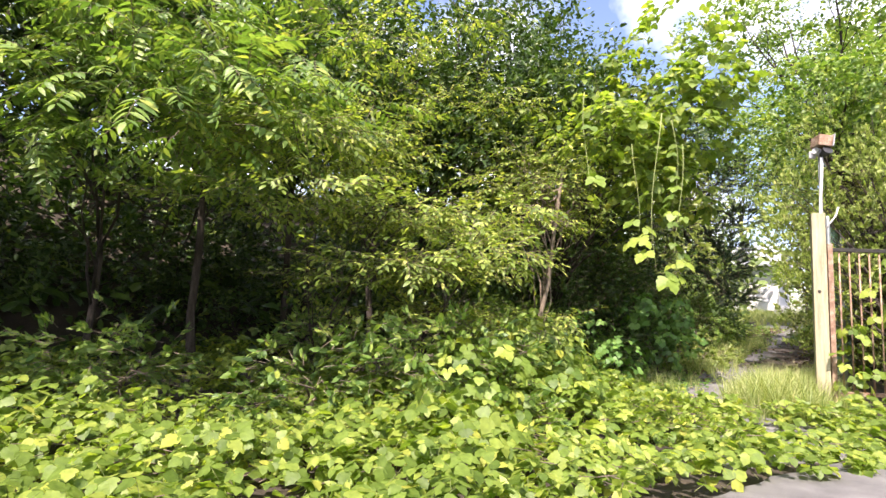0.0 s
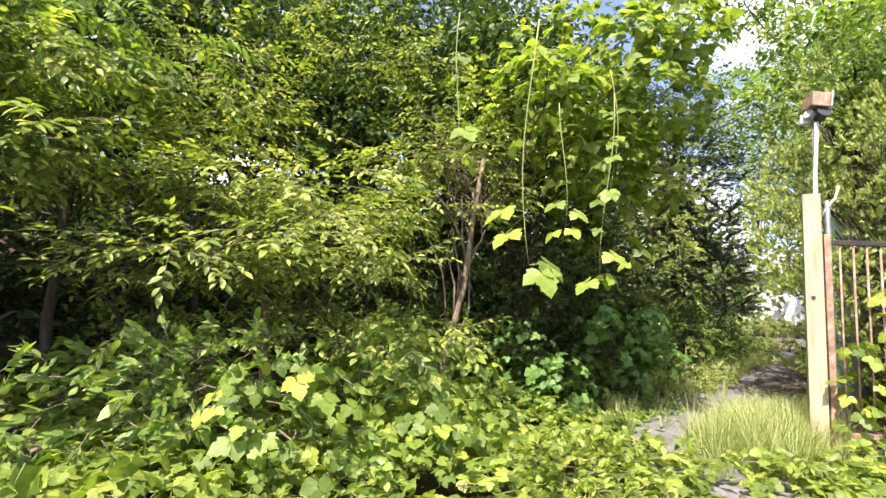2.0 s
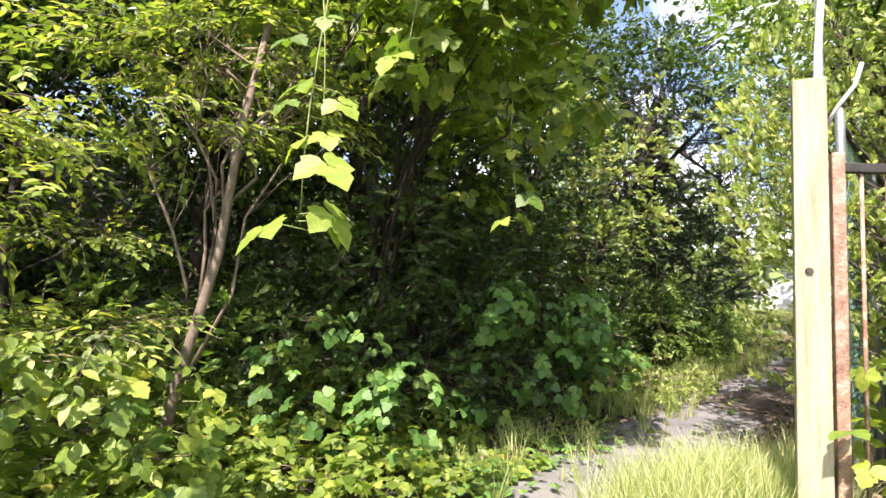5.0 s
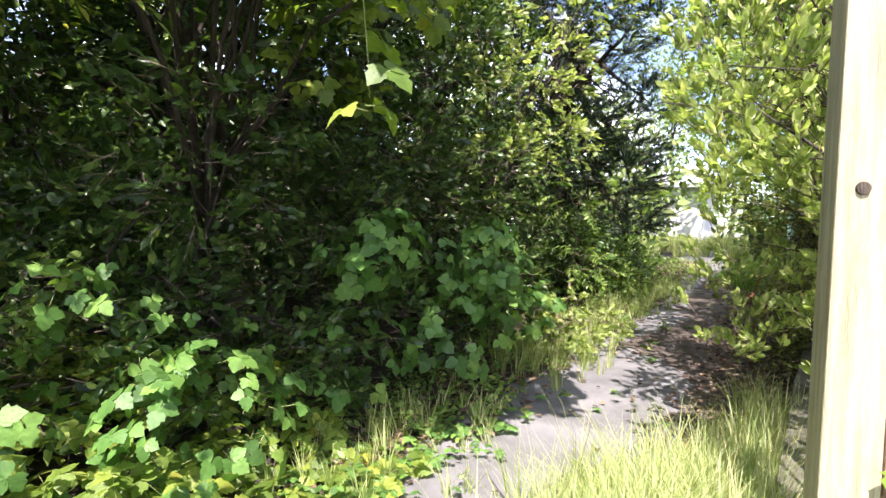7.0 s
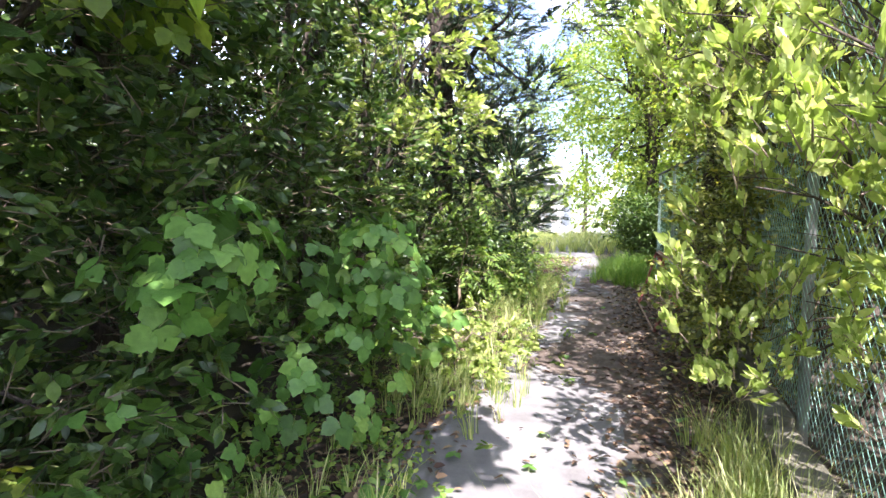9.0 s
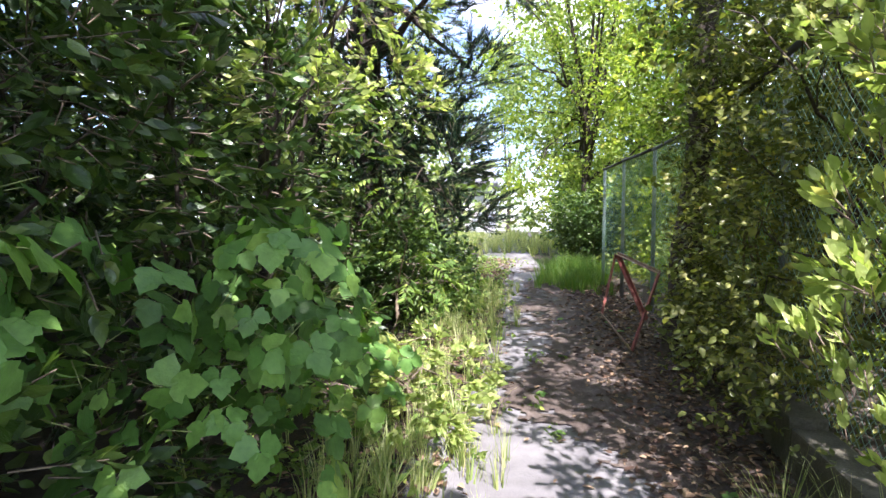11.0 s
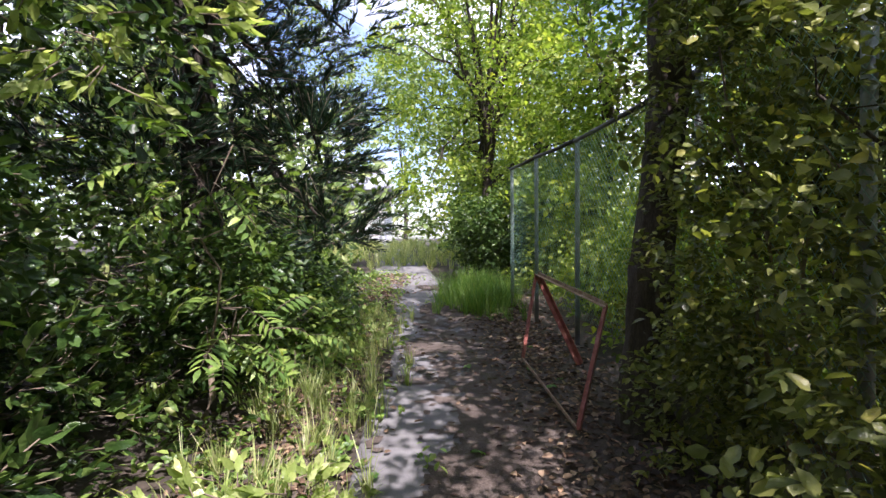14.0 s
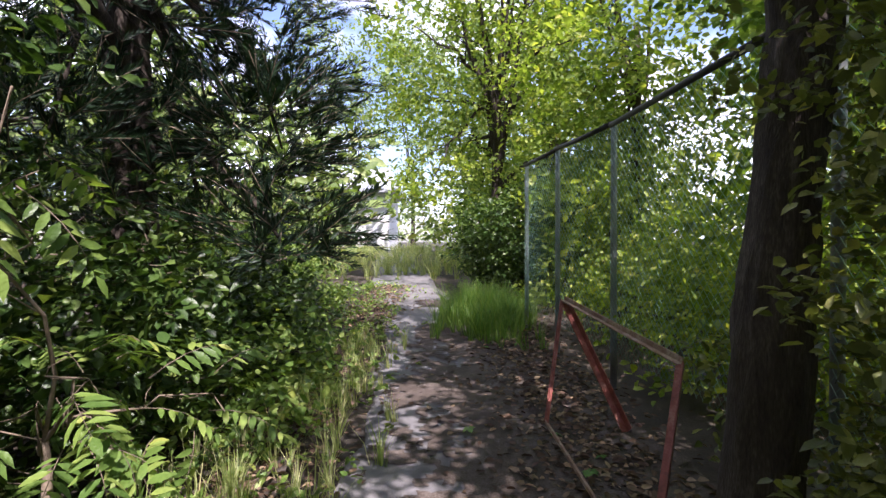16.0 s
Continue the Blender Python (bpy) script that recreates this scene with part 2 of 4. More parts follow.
def scatter(pile, tpl, origins, xs, zs, sizes):
    """Adds a template many times: each with its origin, its x direction, its rough z direction and size."""
    tv, tf, ti = tpl
    o, x, z = np.asarray(origins, np.float64), np.asarray(xs, np.float64), np.asarray(zs, np.float64)
    x = x / np.linalg.norm(x, axis=1, keepdims=True)
    y = np.cross(z, x)
    y /= np.linalg.norm(y, axis=1, keepdims=True) + 1e-9
    z = np.cross(x, y)
    s = np.asarray(sizes)[:, None, None]
    v = (tv[None, :, 0:1] * x[:, None] + tv[None, :, 1:2] * y[:, None] + tv[None, :, 2:3] * z[:, None]) * s + o[:, None]
    k, m = len(o), len(tv)
    f = tf[None] + (np.arange(k) * m)[:, None, None]
    pile.v.append(v.reshape(-1, 3).astype(np.float32))
    pile.f.append((f + pile.n).reshape(-1, 3).astype(np.int32))
    pile.i.append(np.tile(ti, k))
    pile.n += k * m
    return pile


# ---------------- leaf and spray templates (x along, z up) ----------------
def ovate(length, width, fold=0.18, droop=0.15, lean=0.0, at=(0, 0, 0), turn=0.0, roll=0.0):
    """One pointed leaf with a fold along its midrib."""
    stations = ((0.0, 0.0), (0.3, 0.9), (0.62, 0.85), (1.0, 0.0))
    vs, m = [], pose(*at, roll, lean, turn)
    for s, w in stations:
        x, zc = s * length, -droop * length * s * s
        if w == 0:
            vs.append((x, 0, zc))
        else:
            h = w * width / 2
            vs += [(x, h, zc + fold * h), (x, 0, zc), (x, -h, zc + fold * h)]
    fs = [(0, 2, 1), (0, 3, 2), (1, 2, 5), (1, 5, 4), (2, 3, 6), (2, 6, 5), (4, 5, 7), (5, 6, 7)]
    return [tuple(m @ Vector(v)) for v in vs], fs


def slim(length, width, at=(0, 0, 0), turn=0.0, lean=0.0, roll=0.0):
    """A small leaf seen from afar: a folded lozenge."""
    m = pose(*at, roll, lean, turn)
    h, q = width / 2, length * .07
    vs = [(0, 0, 0), (length * .28, h * .95, q), (length * .68, h * .72, q * .6), (length, 0, -length * .12), (length * .68, -h * .72, q * .6), (length * .28, -h * .95, q)]
    return [tuple(m @ Vector(v)) for v in vs], [(0, 3, 2), (0, 2, 1), (0, 4, 3), (0, 5, 4)]


def lobed(size, at=(0, 0, 0), turn=0.0, lean=0.0, lop=0.0, roll=0.0):
    """A broad vine leaflet with shallow lobes, cupped, on a short stalk."""
    outline = ((0.0, 0.0), (-0.03, 0.20), (0.12, 0.42), (0.38, 0.53), (0.45, 0.36), (0.64, 0.38), (0.80, 0.20), (1.0, 0.0))
    m = pose(*at, roll, lean, turn)
    vs = [(0.38, 0, -0.02)]
    for s, w in outline:
        vs.append((s, w * (1 + lop), 0.10 * w - 0.16 * s * s))
    for s, w in reversed(outline[1:-1]):
        vs.append((s, -w * (1 - lop), 0.10 * w - 0.16 * s * s))
    k = len(vs) - 1
    fs = [(0, 1 + (i + 1) % k, 1 + i) for i in range(k)]
    return [tuple(m @ (Vector(v) * size)) for v in vs], fs


def spray_cherry(rng, n=9, length=0.34):
    p = Pile()
    p.add(*tube([(0, 0, 0), (length * .5, 0, .01), (length, 0, -.02)], (.0032, .0024, .001), 3), 1)
    for i in range(n):
        s = (i + 0.6) / n
        side = 1 if i % 2 else -1
        ln = 0.078 * rng.uniform(.7, 1.15)
        p.add(*ovate(ln, ln * .46, 0.25, .25, rng.uniform(-12, 22), (length * s, 0, .004), side * rng.uniform(35, 65), rng.uniform(-25, 25)))
    p.add(*ovate(.09, .04, .2, .2, 8, (length, 0, -.02)))
    return p.template()


def spray_whorl(rng, n=9, length=0.2, leaf=0.075, wide=.5):
    p = Pile()
    p.add(*tube([(0, 0, 0), (length, 0, .02)], (.004, .002), 3), 1)
    for i in range(n):
        s = 0.35 + 0.65 * (i + 0.5) / n
        ln = leaf * rng.uniform(.75, 1.2)
        m = Matrix.Rotation(rng.uniform(0, 6.28), 4, "X")
        vs, fs = ovate(ln, ln * wide, .2, .2, -rng.uniform(15, 60), (0, 0, .003))
        p.add([tuple(m @ Vector(v) + Vector((length * s, 0, .02 * s))) for v in vs], fs)
    return p.template()


def spray_pinnate(rng, pairs=7, length=0.42, leaf=0.11):
    p = Pile()
    arc = lambda s: (length * s, 0, .05 * math.sin(2.2 * s) - .10 * s * s)
    p.add(*tube([arc(s / 4) for s in range(5)], (.003, .0028, .0022, .0018, .001), 3), 1)
    for i in range(pairs):
        s = .22 + .74 * i / (pairs - 1)
        for side in (-1, 1):
            ln = leaf * rng.uniform(.8, 1.08) * (0.75 + .5 * math.sin(math.pi * (i + 1) / (pairs + 1)))
            p.add(*ovate(ln, ln * .34, .22, .22, rng.uniform(5, 25), arc(s), side * rng.uniform(58, 76), rng.uniform(-15, 15)))
    p.add(*ovate(leaf, leaf * .36, .2, .2, 15, arc(1)))
    return p.template()


def spray_far(rng, n=10, spread=.26, leaf=.075):
    p = Pile()
    for i in range(n):
        ln = leaf * rng.uniform(.7, 1.3)
        p.add(*slim(ln, ln * .6, (rng.uniform(0, spread * 1.3), rng.uniform(-spread, spread) * .7, rng.uniform(-.09, .09)), rng.uniform(-180, 180), rng.uniform(-40, 50), rng.uniform(-50, 50)))
    return p.template()


def spray_conifer(rng, n=46, length=.42):
    """A dark feathery shoot of upright scale-leaved twiglets."""
    p = Pile()
    p.add(*tube([(0, 0, 0), (length, 0, .06)], (.006, .002), 3), 1)
    for i in range(n):
        s = (i + .5) / n
        ln = .13 * rng.uniform(.6, 1.15) * (1.1 - .5 * s)
        m = Matrix.Rotation(rng.uniform(-1.3, 1.3), 4, "X")
        k = pose(0, 0, 0, 0, -rng.uniform(25, 55), rng.uniform(-15, 15))
        vs = [tuple(k @ Vector(v)) for v in ((0, 0, 0), (ln * .5, ln * .06, 0), (ln, 0, 0), (ln * .5, -ln * .06, .004))]
        fs = [(0, 2, 1), (0, 3, 2)]
        p.add([tuple(m @ Vector(v) + Vector((length * s, 0, .06 * s))) for v in vs], fs)
    return p.template()


def trifoliate(rng, size=0.12):
    """A vine leaf: stalk with three broad leaflets."""
    p = Pile()
    h = size * rng.uniform(.6, 1.0)
    p.add(*tube([(-h, 0, -h * .9), (-h * .3, 0, -h * .2), (0, 0, 0)], (.0025, .002, .0018), 3), 1)
    p.add(*lobed(size, (size * .22, 0, 0), rng.uniform(-12, 12), rng.uniform(0, 25)))
    for side in (-1, 1):
        p.add(*lobed(size * .9, (0, side * .006, 0), side * rng.uniform(72, 95), rng.uniform(0, 30), .12 * side))
    return p.template()


def tuft(rng, n=16, height=.3, lean=.5):
    p = Pile()
    for i in range(n):
        a, h = rng.uniform(0, 6.28), height * rng.uniform(.5, 1.1)
        b, l, w = rng.uniform(0, .06), lean * rng.uniform(.2, 1.2) * h, .0035 * rng.uniform(.8, 1.6)
        ca, sa = math.cos(a), math.sin(a)
        vs = []
        for s in (0, .4, .75, 1):
            r, z, ww = b + l * s * s, h * (s - .25 * s * s * lean), w * (1 - s)
            vs += [(ca * r - sa * ww, sa * r + ca * ww, z), (ca * r + sa * ww, sa * r - ca * ww, z)]
        fs = [(0, 1, 3), (0, 3, 2), (2, 3, 5), (2, 5, 4), (4, 5, 6)]
        p.add(vs, fs)
    return p.template()


RNG = random.Random(7)
NP = np.random.default_rng(11)
T_CHERRY = [spray_cherry(RNG) for _ in range(5)]
T_WHORL = [spray_whorl(RNG) for _ in range(5)]
T_BIGWHORL = [spray_whorl(RNG, 10, .15, .075, .5) for _ in range(4)]
T_PIN = [spray_pinnate(RNG) for _ in range(4)]
T_FAR = [spray_far(RNG) for _ in range(4)]
T_MID = [spray_far(RNG, 13, .24, .085) for _ in range(5)]
T_BIGFAR = [spray_far(RNG, 10, .8, .24) for _ in range(3)]
T_CON = [spray_conifer(RNG) for _ in range(4)]
T_KUD = [trifoliate(RNG, RNG.uniform(.10, .125)) for _ in range(6)]
T_TUFT = [tuft(RNG) for _ in range(4)]
T_TALLTUFT = [tuft(RNG, 18, .5, .7) for _ in range(4)]
T_DEAD = [Pile().add(*slim(.08, .045, (0, 0, 0), 0, RNG.uniform(-25, 10), RNG.uniform(-30, 30))).template() for _ in range(4)]

# the open way through the place: road, then between the posts, then the lane
WAY = np.array([(0.3, -6), (0, 0), (-0.1, 5.2), (-0.95, 6.9), (-1.44, 7.7), (-2.05, 9.3), (-2.05, 10.5), (-1.8, 12.6), (-1.75, 15), (-2.3, 20), (-3.2, 27), (-4, 40)])


def way_gap(x, y):
    """Distance in plan from the middle of the way."""
    p = np.stack([x, y], -1)
    best = np.full(len(p), 1e9)
    for a, b in zip(WAY[:-1], WAY[1:]):
        d = b - a
        t = np.clip(((p - a) @ d) / (d @ d), 0, 1)
        best = np.minimum(best, np.linalg.norm(p - (a + t[:, None] * d), axis=1))
    return best


def in_blob(c, r, n, shell=0.5):
    """Points in an ellipsoid, gathered towards its skin, with their outward directions."""
    d = NP.normal(size=(n, 3))
    d /= np.linalg.norm(d, axis=1, keepdims=True)
    s = NP.uniform(0, 1, n) ** (1 / 3) * (1 - shell) + shell * NP.uniform(.75, 1.05, n)
    return np.asarray(c) + d * np.asarray(r) * s[:, None], d


def foliage(pile, templates, blobs, per, size=(.8, 1.25), flat=.5, droop=-.1, keep=.55, low=.25):
    """Sprays over the skins and insides of blobs; none in the open way."""
    for c, r, dens in blobs:
        n = int(per * dens)
        pts, d = in_blob(c, r, n)
        # clump: holes where a coarse noise is low
        ns = np.array([noise.noise(Vector(p) * 1.7) for p in pts])
        okay = (ns > -.22) & ((way_gap(pts[:, 0], pts[:, 1]) > keep) | (pts[:, 2] > 2.7)) & (pts[:, 2] > .04)
        pts, d = pts[okay], d[okay]
        x = d * np.array([1, 1, flat]) + NP.normal(scale=.45, size=d.shape)
        x[:, 2] = x[:, 2] * .6 + droop
        tilt = .18 if flat < .2 else .35
        z = np.array([0, -.15, 1.0]) + NP.normal(scale=tilt, size=d.shape) + d * .25 * (tilt > .2)
        sz = NP.uniform(*size, len(pts))
        pick = NP.integers(0, len(templates), len(pts))
        for k, t in enumerate(templates):
            s = pick == k
            if s.any():
                scatter(pile, t, pts[s], x[s], z[s], sz[s])
    return pile


def limb_pile(b, t, r0, rng, twigs=3, wob=.10, arch=.09):
    """A limb that rises from its foot and bends to its tip, with bare side twigs."""
    p = Pile()
    ln = (t - b).length
    pts, rad = [], []
    for i in range(7):
        s = i / 6
        q = b.lerp(t, s) + Vector((rng.uniform(-wob, wob), rng.uniform(-wob, wob), rng.uniform(-wob, wob) + arch * ln * math.sin(math.pi * s))) * (0 if i == 0 else 1)
        pts.append(q)
        rad.append(max(.0035, r0 * (1 - .88 * s)))
    p.add(*tube(pts, rad, 6))
    for k in range(twigs):
        i = rng.randint(2, 5)
        d = (pts[i + 1] - pts[i]).normalized() + Vector((rng.uniform(-1, 1), rng.uniform(-1, 1), rng.uniform(-.4, .6)))
        e = pts[i] + d.normalized() * min(1.2, ln * rng.uniform(.15, .35))
        mid = pts[i].lerp(e, .5) + Vector((rng.uniform(-.05, .05), rng.uniform(-.05, .05), rng.uniform(-.04, .06)))
        p.add(*tube([pts[i], mid, e], (rad[i] * .5, rad[i] * .35, .0025), 4))
    return p


def ridged_trunk(pts, rad, rings=40, sides=30):
    """A trunk with upright bark ridges, furrows and a few swellings."""
    n = len(pts) - 1
    line, radii = [], []
    for i in range(rings + 1):
        k = i / rings * n
        j = min(int(k), n - 1)
        line.append(pts[j].lerp(pts[j + 1], k - j))
        radii.append(rad[j] + (rad[j + 1] - rad[j]) * (k - j))
    vs, fs = tube(line, radii, sides)
    out = []
    for q, v in enumerate(vs):
        c = line[q // sides]
        d = Vector(v) - c
        ridge = abs(noise.noise(Vector((v[0] * 22, v[1] * 22, v[2] * 3.0)))) * .28 - .07
        swell = .16 * noise.noise(Vector((v[0] * 3, v[1] * 3, v[2] * 1.6)))
        out.append(tuple(c + d * (1 + ridge + swell)))
    return out, fs


def plant(name, label, category, base, trunk_r, blobs, templates, leafmat, per, trunk_top=None, group="", barkmat=None, size=(.8, 1.25), flat=.5, droop=-.1, keep=.55, twigs=3, seed=1, lean=(0, 0), every=1, limb=.42, low_limb=.4):
    """A tree or shrub: trunk, limbs to its leaf masses, and a crown of leafy sprays."""
    rng = random.Random(seed)
    ob = thing(name, (0, 0, 0), label, category, group)
    base = Vector((base[0], base[1], ground_z(*base) - .05))
    barkmat = barkmat or M_BARK
    top = base + Vector((lean[0], lean[1], trunk_top or .3))
    pts = [base.lerp(top, s) + Vector((rng.uniform(-.04, .04), rng.uniform(-.04, .04), 0)) * (1 if 0 < s < 1 else 0) for s in (0, .08, .25, .5, .75, 1)]
    rad = [trunk_r * k for k in (1.45, 1.15, 1.0, .9, .8, .7)]
    if trunk_r > .1:
        tr = Pile().add(*ridged_trunk(pts, rad))
    else:
        tr = Pile().add(*tube(pts, rad, 10))
    part_mesh("trunk", tr.mesh("trunk", [barkmat], True), ob)
    for n, (c, r, _) in enumerate(blobs):
        if n % every:
            continue
        tip = Vector(c) + Vector((rng.uniform(-.5, .5) * r[0], rng.uniform(-.5, .5) * r[1], rng.uniform(-.2, .4) * r[2]))
        k = rng.uniform(low_limb, 1) if (trunk_top or 0) > 1.5 else 1
        part_mesh("limb", limb_pile(base.lerp(top, k), tip, trunk_r * limb, rng, twigs).mesh("limb", [barkmat], True), ob)
    crown = foliage(Pile(), templates, blobs, per, size, flat, droop, keep)
    part_mesh("crown", crown.mesh("crown", [leafmat, M_TWIG]), ob, kind="stuff")
    return ob


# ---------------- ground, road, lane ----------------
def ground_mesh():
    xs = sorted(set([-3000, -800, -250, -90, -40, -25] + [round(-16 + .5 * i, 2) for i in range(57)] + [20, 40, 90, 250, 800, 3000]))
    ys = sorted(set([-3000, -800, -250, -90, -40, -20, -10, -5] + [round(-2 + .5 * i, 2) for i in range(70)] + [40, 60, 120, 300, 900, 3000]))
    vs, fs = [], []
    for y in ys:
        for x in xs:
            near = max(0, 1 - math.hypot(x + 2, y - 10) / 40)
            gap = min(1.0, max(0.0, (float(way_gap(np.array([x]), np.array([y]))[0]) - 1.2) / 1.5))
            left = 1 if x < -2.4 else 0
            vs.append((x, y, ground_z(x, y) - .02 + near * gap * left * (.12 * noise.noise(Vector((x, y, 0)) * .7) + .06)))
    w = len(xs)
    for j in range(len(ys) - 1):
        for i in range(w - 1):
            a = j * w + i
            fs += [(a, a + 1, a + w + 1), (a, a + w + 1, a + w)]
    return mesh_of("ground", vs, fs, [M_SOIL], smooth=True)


ground = tagged(new("ground", ground_mesh()), "dark leaf-strewn soil under plants", "ground", kind="structure")


def ribbon(name, left, right, lift, thick, mat, step=.4):
    """A slab between two border lines, its edge wandering a little, following the ground."""
    vs, fs = [], []
    def at(line, s):
        k = s * (len(line) - 1)
        i = min(int(k), len(line) - 2)
        return Vector(line[i]).lerp(Vector(line[i + 1]), k - i)
    n, m = 90, 12
    for j in range(n + 1):
        a, b = at(left, j / n), at(right, j / n)
        a = a + Vector((.10 * noise.noise(Vector((a.x, a.y, 3)) * 2.2), 0))
        b = b + Vector((.10 * noise.noise(Vector((b.x, b.y, 9)) * 2.2), 0))
        w = (b - a).length
        for s in [0, .03 / w] + [i / (m - 2) for i in range(1, m - 2)] + [1 - .03 / w, 1]:
            p = a.lerp(b, s)
            z = ground_z(p.x, p.y) + lift + .008 * noise.noise(Vector((p.x, p.y, 5)) * 1.3)
            vs.append((p.x, p.y, z if 0 < s < 1 and 0 < j < n else z - thick))
    w = m + 1
    for j in range(n):
        for i in range(m):
            a = j * w + i
            fs += [(a, a + 1, a + w + 1), (a, a + w + 1, a + w)]
    return new(name, mesh_of(name, vs, fs, [mat], smooth=True))


tagged(ribbon("road", [(-1.6, -8), (-1.5, 0), (-1.25, 3.5), (-.55, 5.3), (.1, 6.7), (1.2, 8.1)], [(9, -8), (9, 0), (9, 3.5), (9, 5.3), (9, 6.7), (9, 8.1)], .015, .06, M_ASPHALT),
       "worn grey asphalt road bordered by weeds", "road", kind="structure")
tagged(ribbon("lane", [(-.9, 5.0), (-1.9, 7.2), (-2.75, 9.5), (-2.85, 11), (-2.55, 13), (-2.4, 16), (-2.6, 19), (-3.4, 24), (-4.6, 34), (-6, 46)],
              [(.3, 7.0), (-.75, 8.0), (-.7, 9.5), (-.75, 11), (-.75, 13), (-.8, 16), (-1.0, 19), (-2.0, 24), (-3.0, 34), (-4.2, 46)], .012, .05, M_ASPHALT),
       "cracked narrow asphalt lane covered with leaf litter", "path", kind="structure")

def mould_mesh():
    """Ragged islands of leaf mould: thick along the kerb, thinning over the asphalt."""
    vs, fs, seen, st, rr = [], [], {}, .04, random.Random(77)
    def corner(i, j):
        if (i, j) not in seen:
            x, y = -3.0 + i * st, 9.4 + j * st
            seen[i, j] = len(vs)
            n = noise.noise(Vector((x, y, 4)) * 9)
            vs.append((x + rr.uniform(-.019, .019), y + rr.uniform(-.019, .019), ground_z(x, y) + .024 + .005 * n))
        return seen[i, j]
    for i in range(int(2.75 / st)):
        for j in range(int(12.6 / st)):
            x, y = -3.0 + i * st, 9.4 + j * st
            f = (x + 1.15) * 1.1 + 1.15 * noise.noise(Vector((x * 1.3, y * .9, 1))) + .55 * noise.noise(Vector((x, y, 8)) * 5) + .3 * noise.noise(Vector((x, y, 6)) * 14)
            f += float(np.interp(y, (11.6, 13.2, 16, 19), (0, 1.15, 1.1, .9))) + float(np.interp(x, (-2.9, -2.5), (1.2, 0)))
            if f > 0 and x < np.interp(y, (9, 15.4, 19.9, 22), (-.42, -.32, -.9, -1.4)):
                a, b, c, d = corner(i, j), corner(i + 1, j), corner(i + 1, j + 1), corner(i, j + 1)
                fs += [(a, b, c), (a, c, d)]
    return mesh_of("leaf_mould", vs, fs, [M_MOULD], smooth=True)


tagged(new("leaf_mould", mould_mesh()), "dark brown leaf mould covering the asphalt lane", "leaf mould", kind="stuff")

# low mossy retaining kerb beside the lane
FENCE = [(-.50, 9.5), (-.42, 11.3), (-.28, 13.05), (-.1, 14.75), (-.28, 17.3), (-.52, 18.6), (-.68, 19.9)]
kerb = thing("retaining_kerb", (0, 0, 0), "low mossy concrete kerb under the wire fence", "kerb")
for a, b in zip(FENCE[:3], FENCE[1:4]):
    va, vb = Vector((*a, 0)), Vector((*b, 0))
    d = vb - va
    n = max(1, round(d.length / 1.0))
    for k in range(n):
        c = va.lerp(vb, (k + .5) / n)
        g = ground_z(c.x, c.y)
        bm = box((.20, d.length / n - .012, .52), pose(c.x - .10, c.y, g + .06 + RNG.uniform(-.008, .008), 0, RNG.uniform(-1, 1), math.degrees(math.atan2(-d.x, d.y))), .018)
        part("kerb_block", bm, M_CONCRETE, kerb)


# ---------------- wire fence ----------------
def wire_panel(a, b, z0, z1, step=.056, r=.002):
    """Woven wire: zigzag strands that cross."""
    p = Pile()
    a, b = Vector(a), Vector(b)
    u = (b - a)
    ln = u.length
    u.normalize()
    nrm = Vector((-u.y, u.x, 0))
    h = z1 - z0
    n = int((ln + h) / (step * 1.41))
    for sgn in (1, -1):
        for i in range(-1, n + 1):
            start = i * step * 1.41 - (h if sgn > 0 else 0)
            t0, t1 = 0.0, 1.0
            f = h * sgn
            lo, hi = (0 - start) / f, (ln - start) / f
            lo, hi = min(lo, hi), max(lo, hi)
            t0, t1 = max(t0, lo), min(t1, hi)
            if t1 - t0 < .02:
                continue
            pts = [a + u * (start + f * t) + nrm * (.002 * sgn) + Vector((0, 0, z0 + h * t)) for t in (t0, t1)]
            p.add(*tube(pts, (r, r), 3))
    return p


fence = thing("wire_fence", (0, 0, 0), "tall chain-link fence with galvanised posts and dark top rail", "fence")
for a, b in zip(FENCE[:-1], FENCE[1:]):
    ga = ground_z(*a) + .36
    va, vb = Vector((*a, 0)), Vector((*b, 0))
    part_mesh("wire_mesh", wire_panel(va, vb, ga, 2.68).mesh("wire_mesh", [M_MESH]), fence, "green coated woven wire")
    part_mesh("top_rail", Pile().add(*tube([(*a, 2.72 - .03 * RNG.random()), ((a[0] + b[0]) / 2, (a[1] + b[1]) / 2, 2.70), (*b, 2.72 - .02 * RNG.random())], (.026,) * 3, 8)).mesh("top_rail", [M_RAIL], True), fence, "dark weathered rail")
for x, y in FENCE:
    part_mesh("post", Pile().add(*tube([(x + .03, y, ground_z(x, y) - .1), (x + .03, y, 2.70), (x + .03, y, 2.74)], (.03, .03, .018), 10)).mesh("post", [M_STEEL], True), fence)



# ---------------- gate, timber post, lamp pole ----------------
post = thing("timber_post", (-.54, 8.67, 0), "weathered square yellowish post beside the lane entrance", "post")
bm = box((.155, .15, 2.75), pose(0, 0, 1.275, 0, 0, 12), .008)
part("post_body", bm, M_POST, post)
bm = box((.018, .006, 2.6), pose(-.03, -.081, 1.25, 0, 0, 12), .002)
part("groove_strip", bm, M_POST, post)
bm = bmesh.new()
bmesh.ops.create_cone(bm, cap_ends=True, segments=16, radius1=.02, radius2=.018, depth=.01, matrix=pose(.004, -.080, 1.6, 90, 0, 12))
part("knot", bm, M_BARK, post, "dark round knot in the timber")

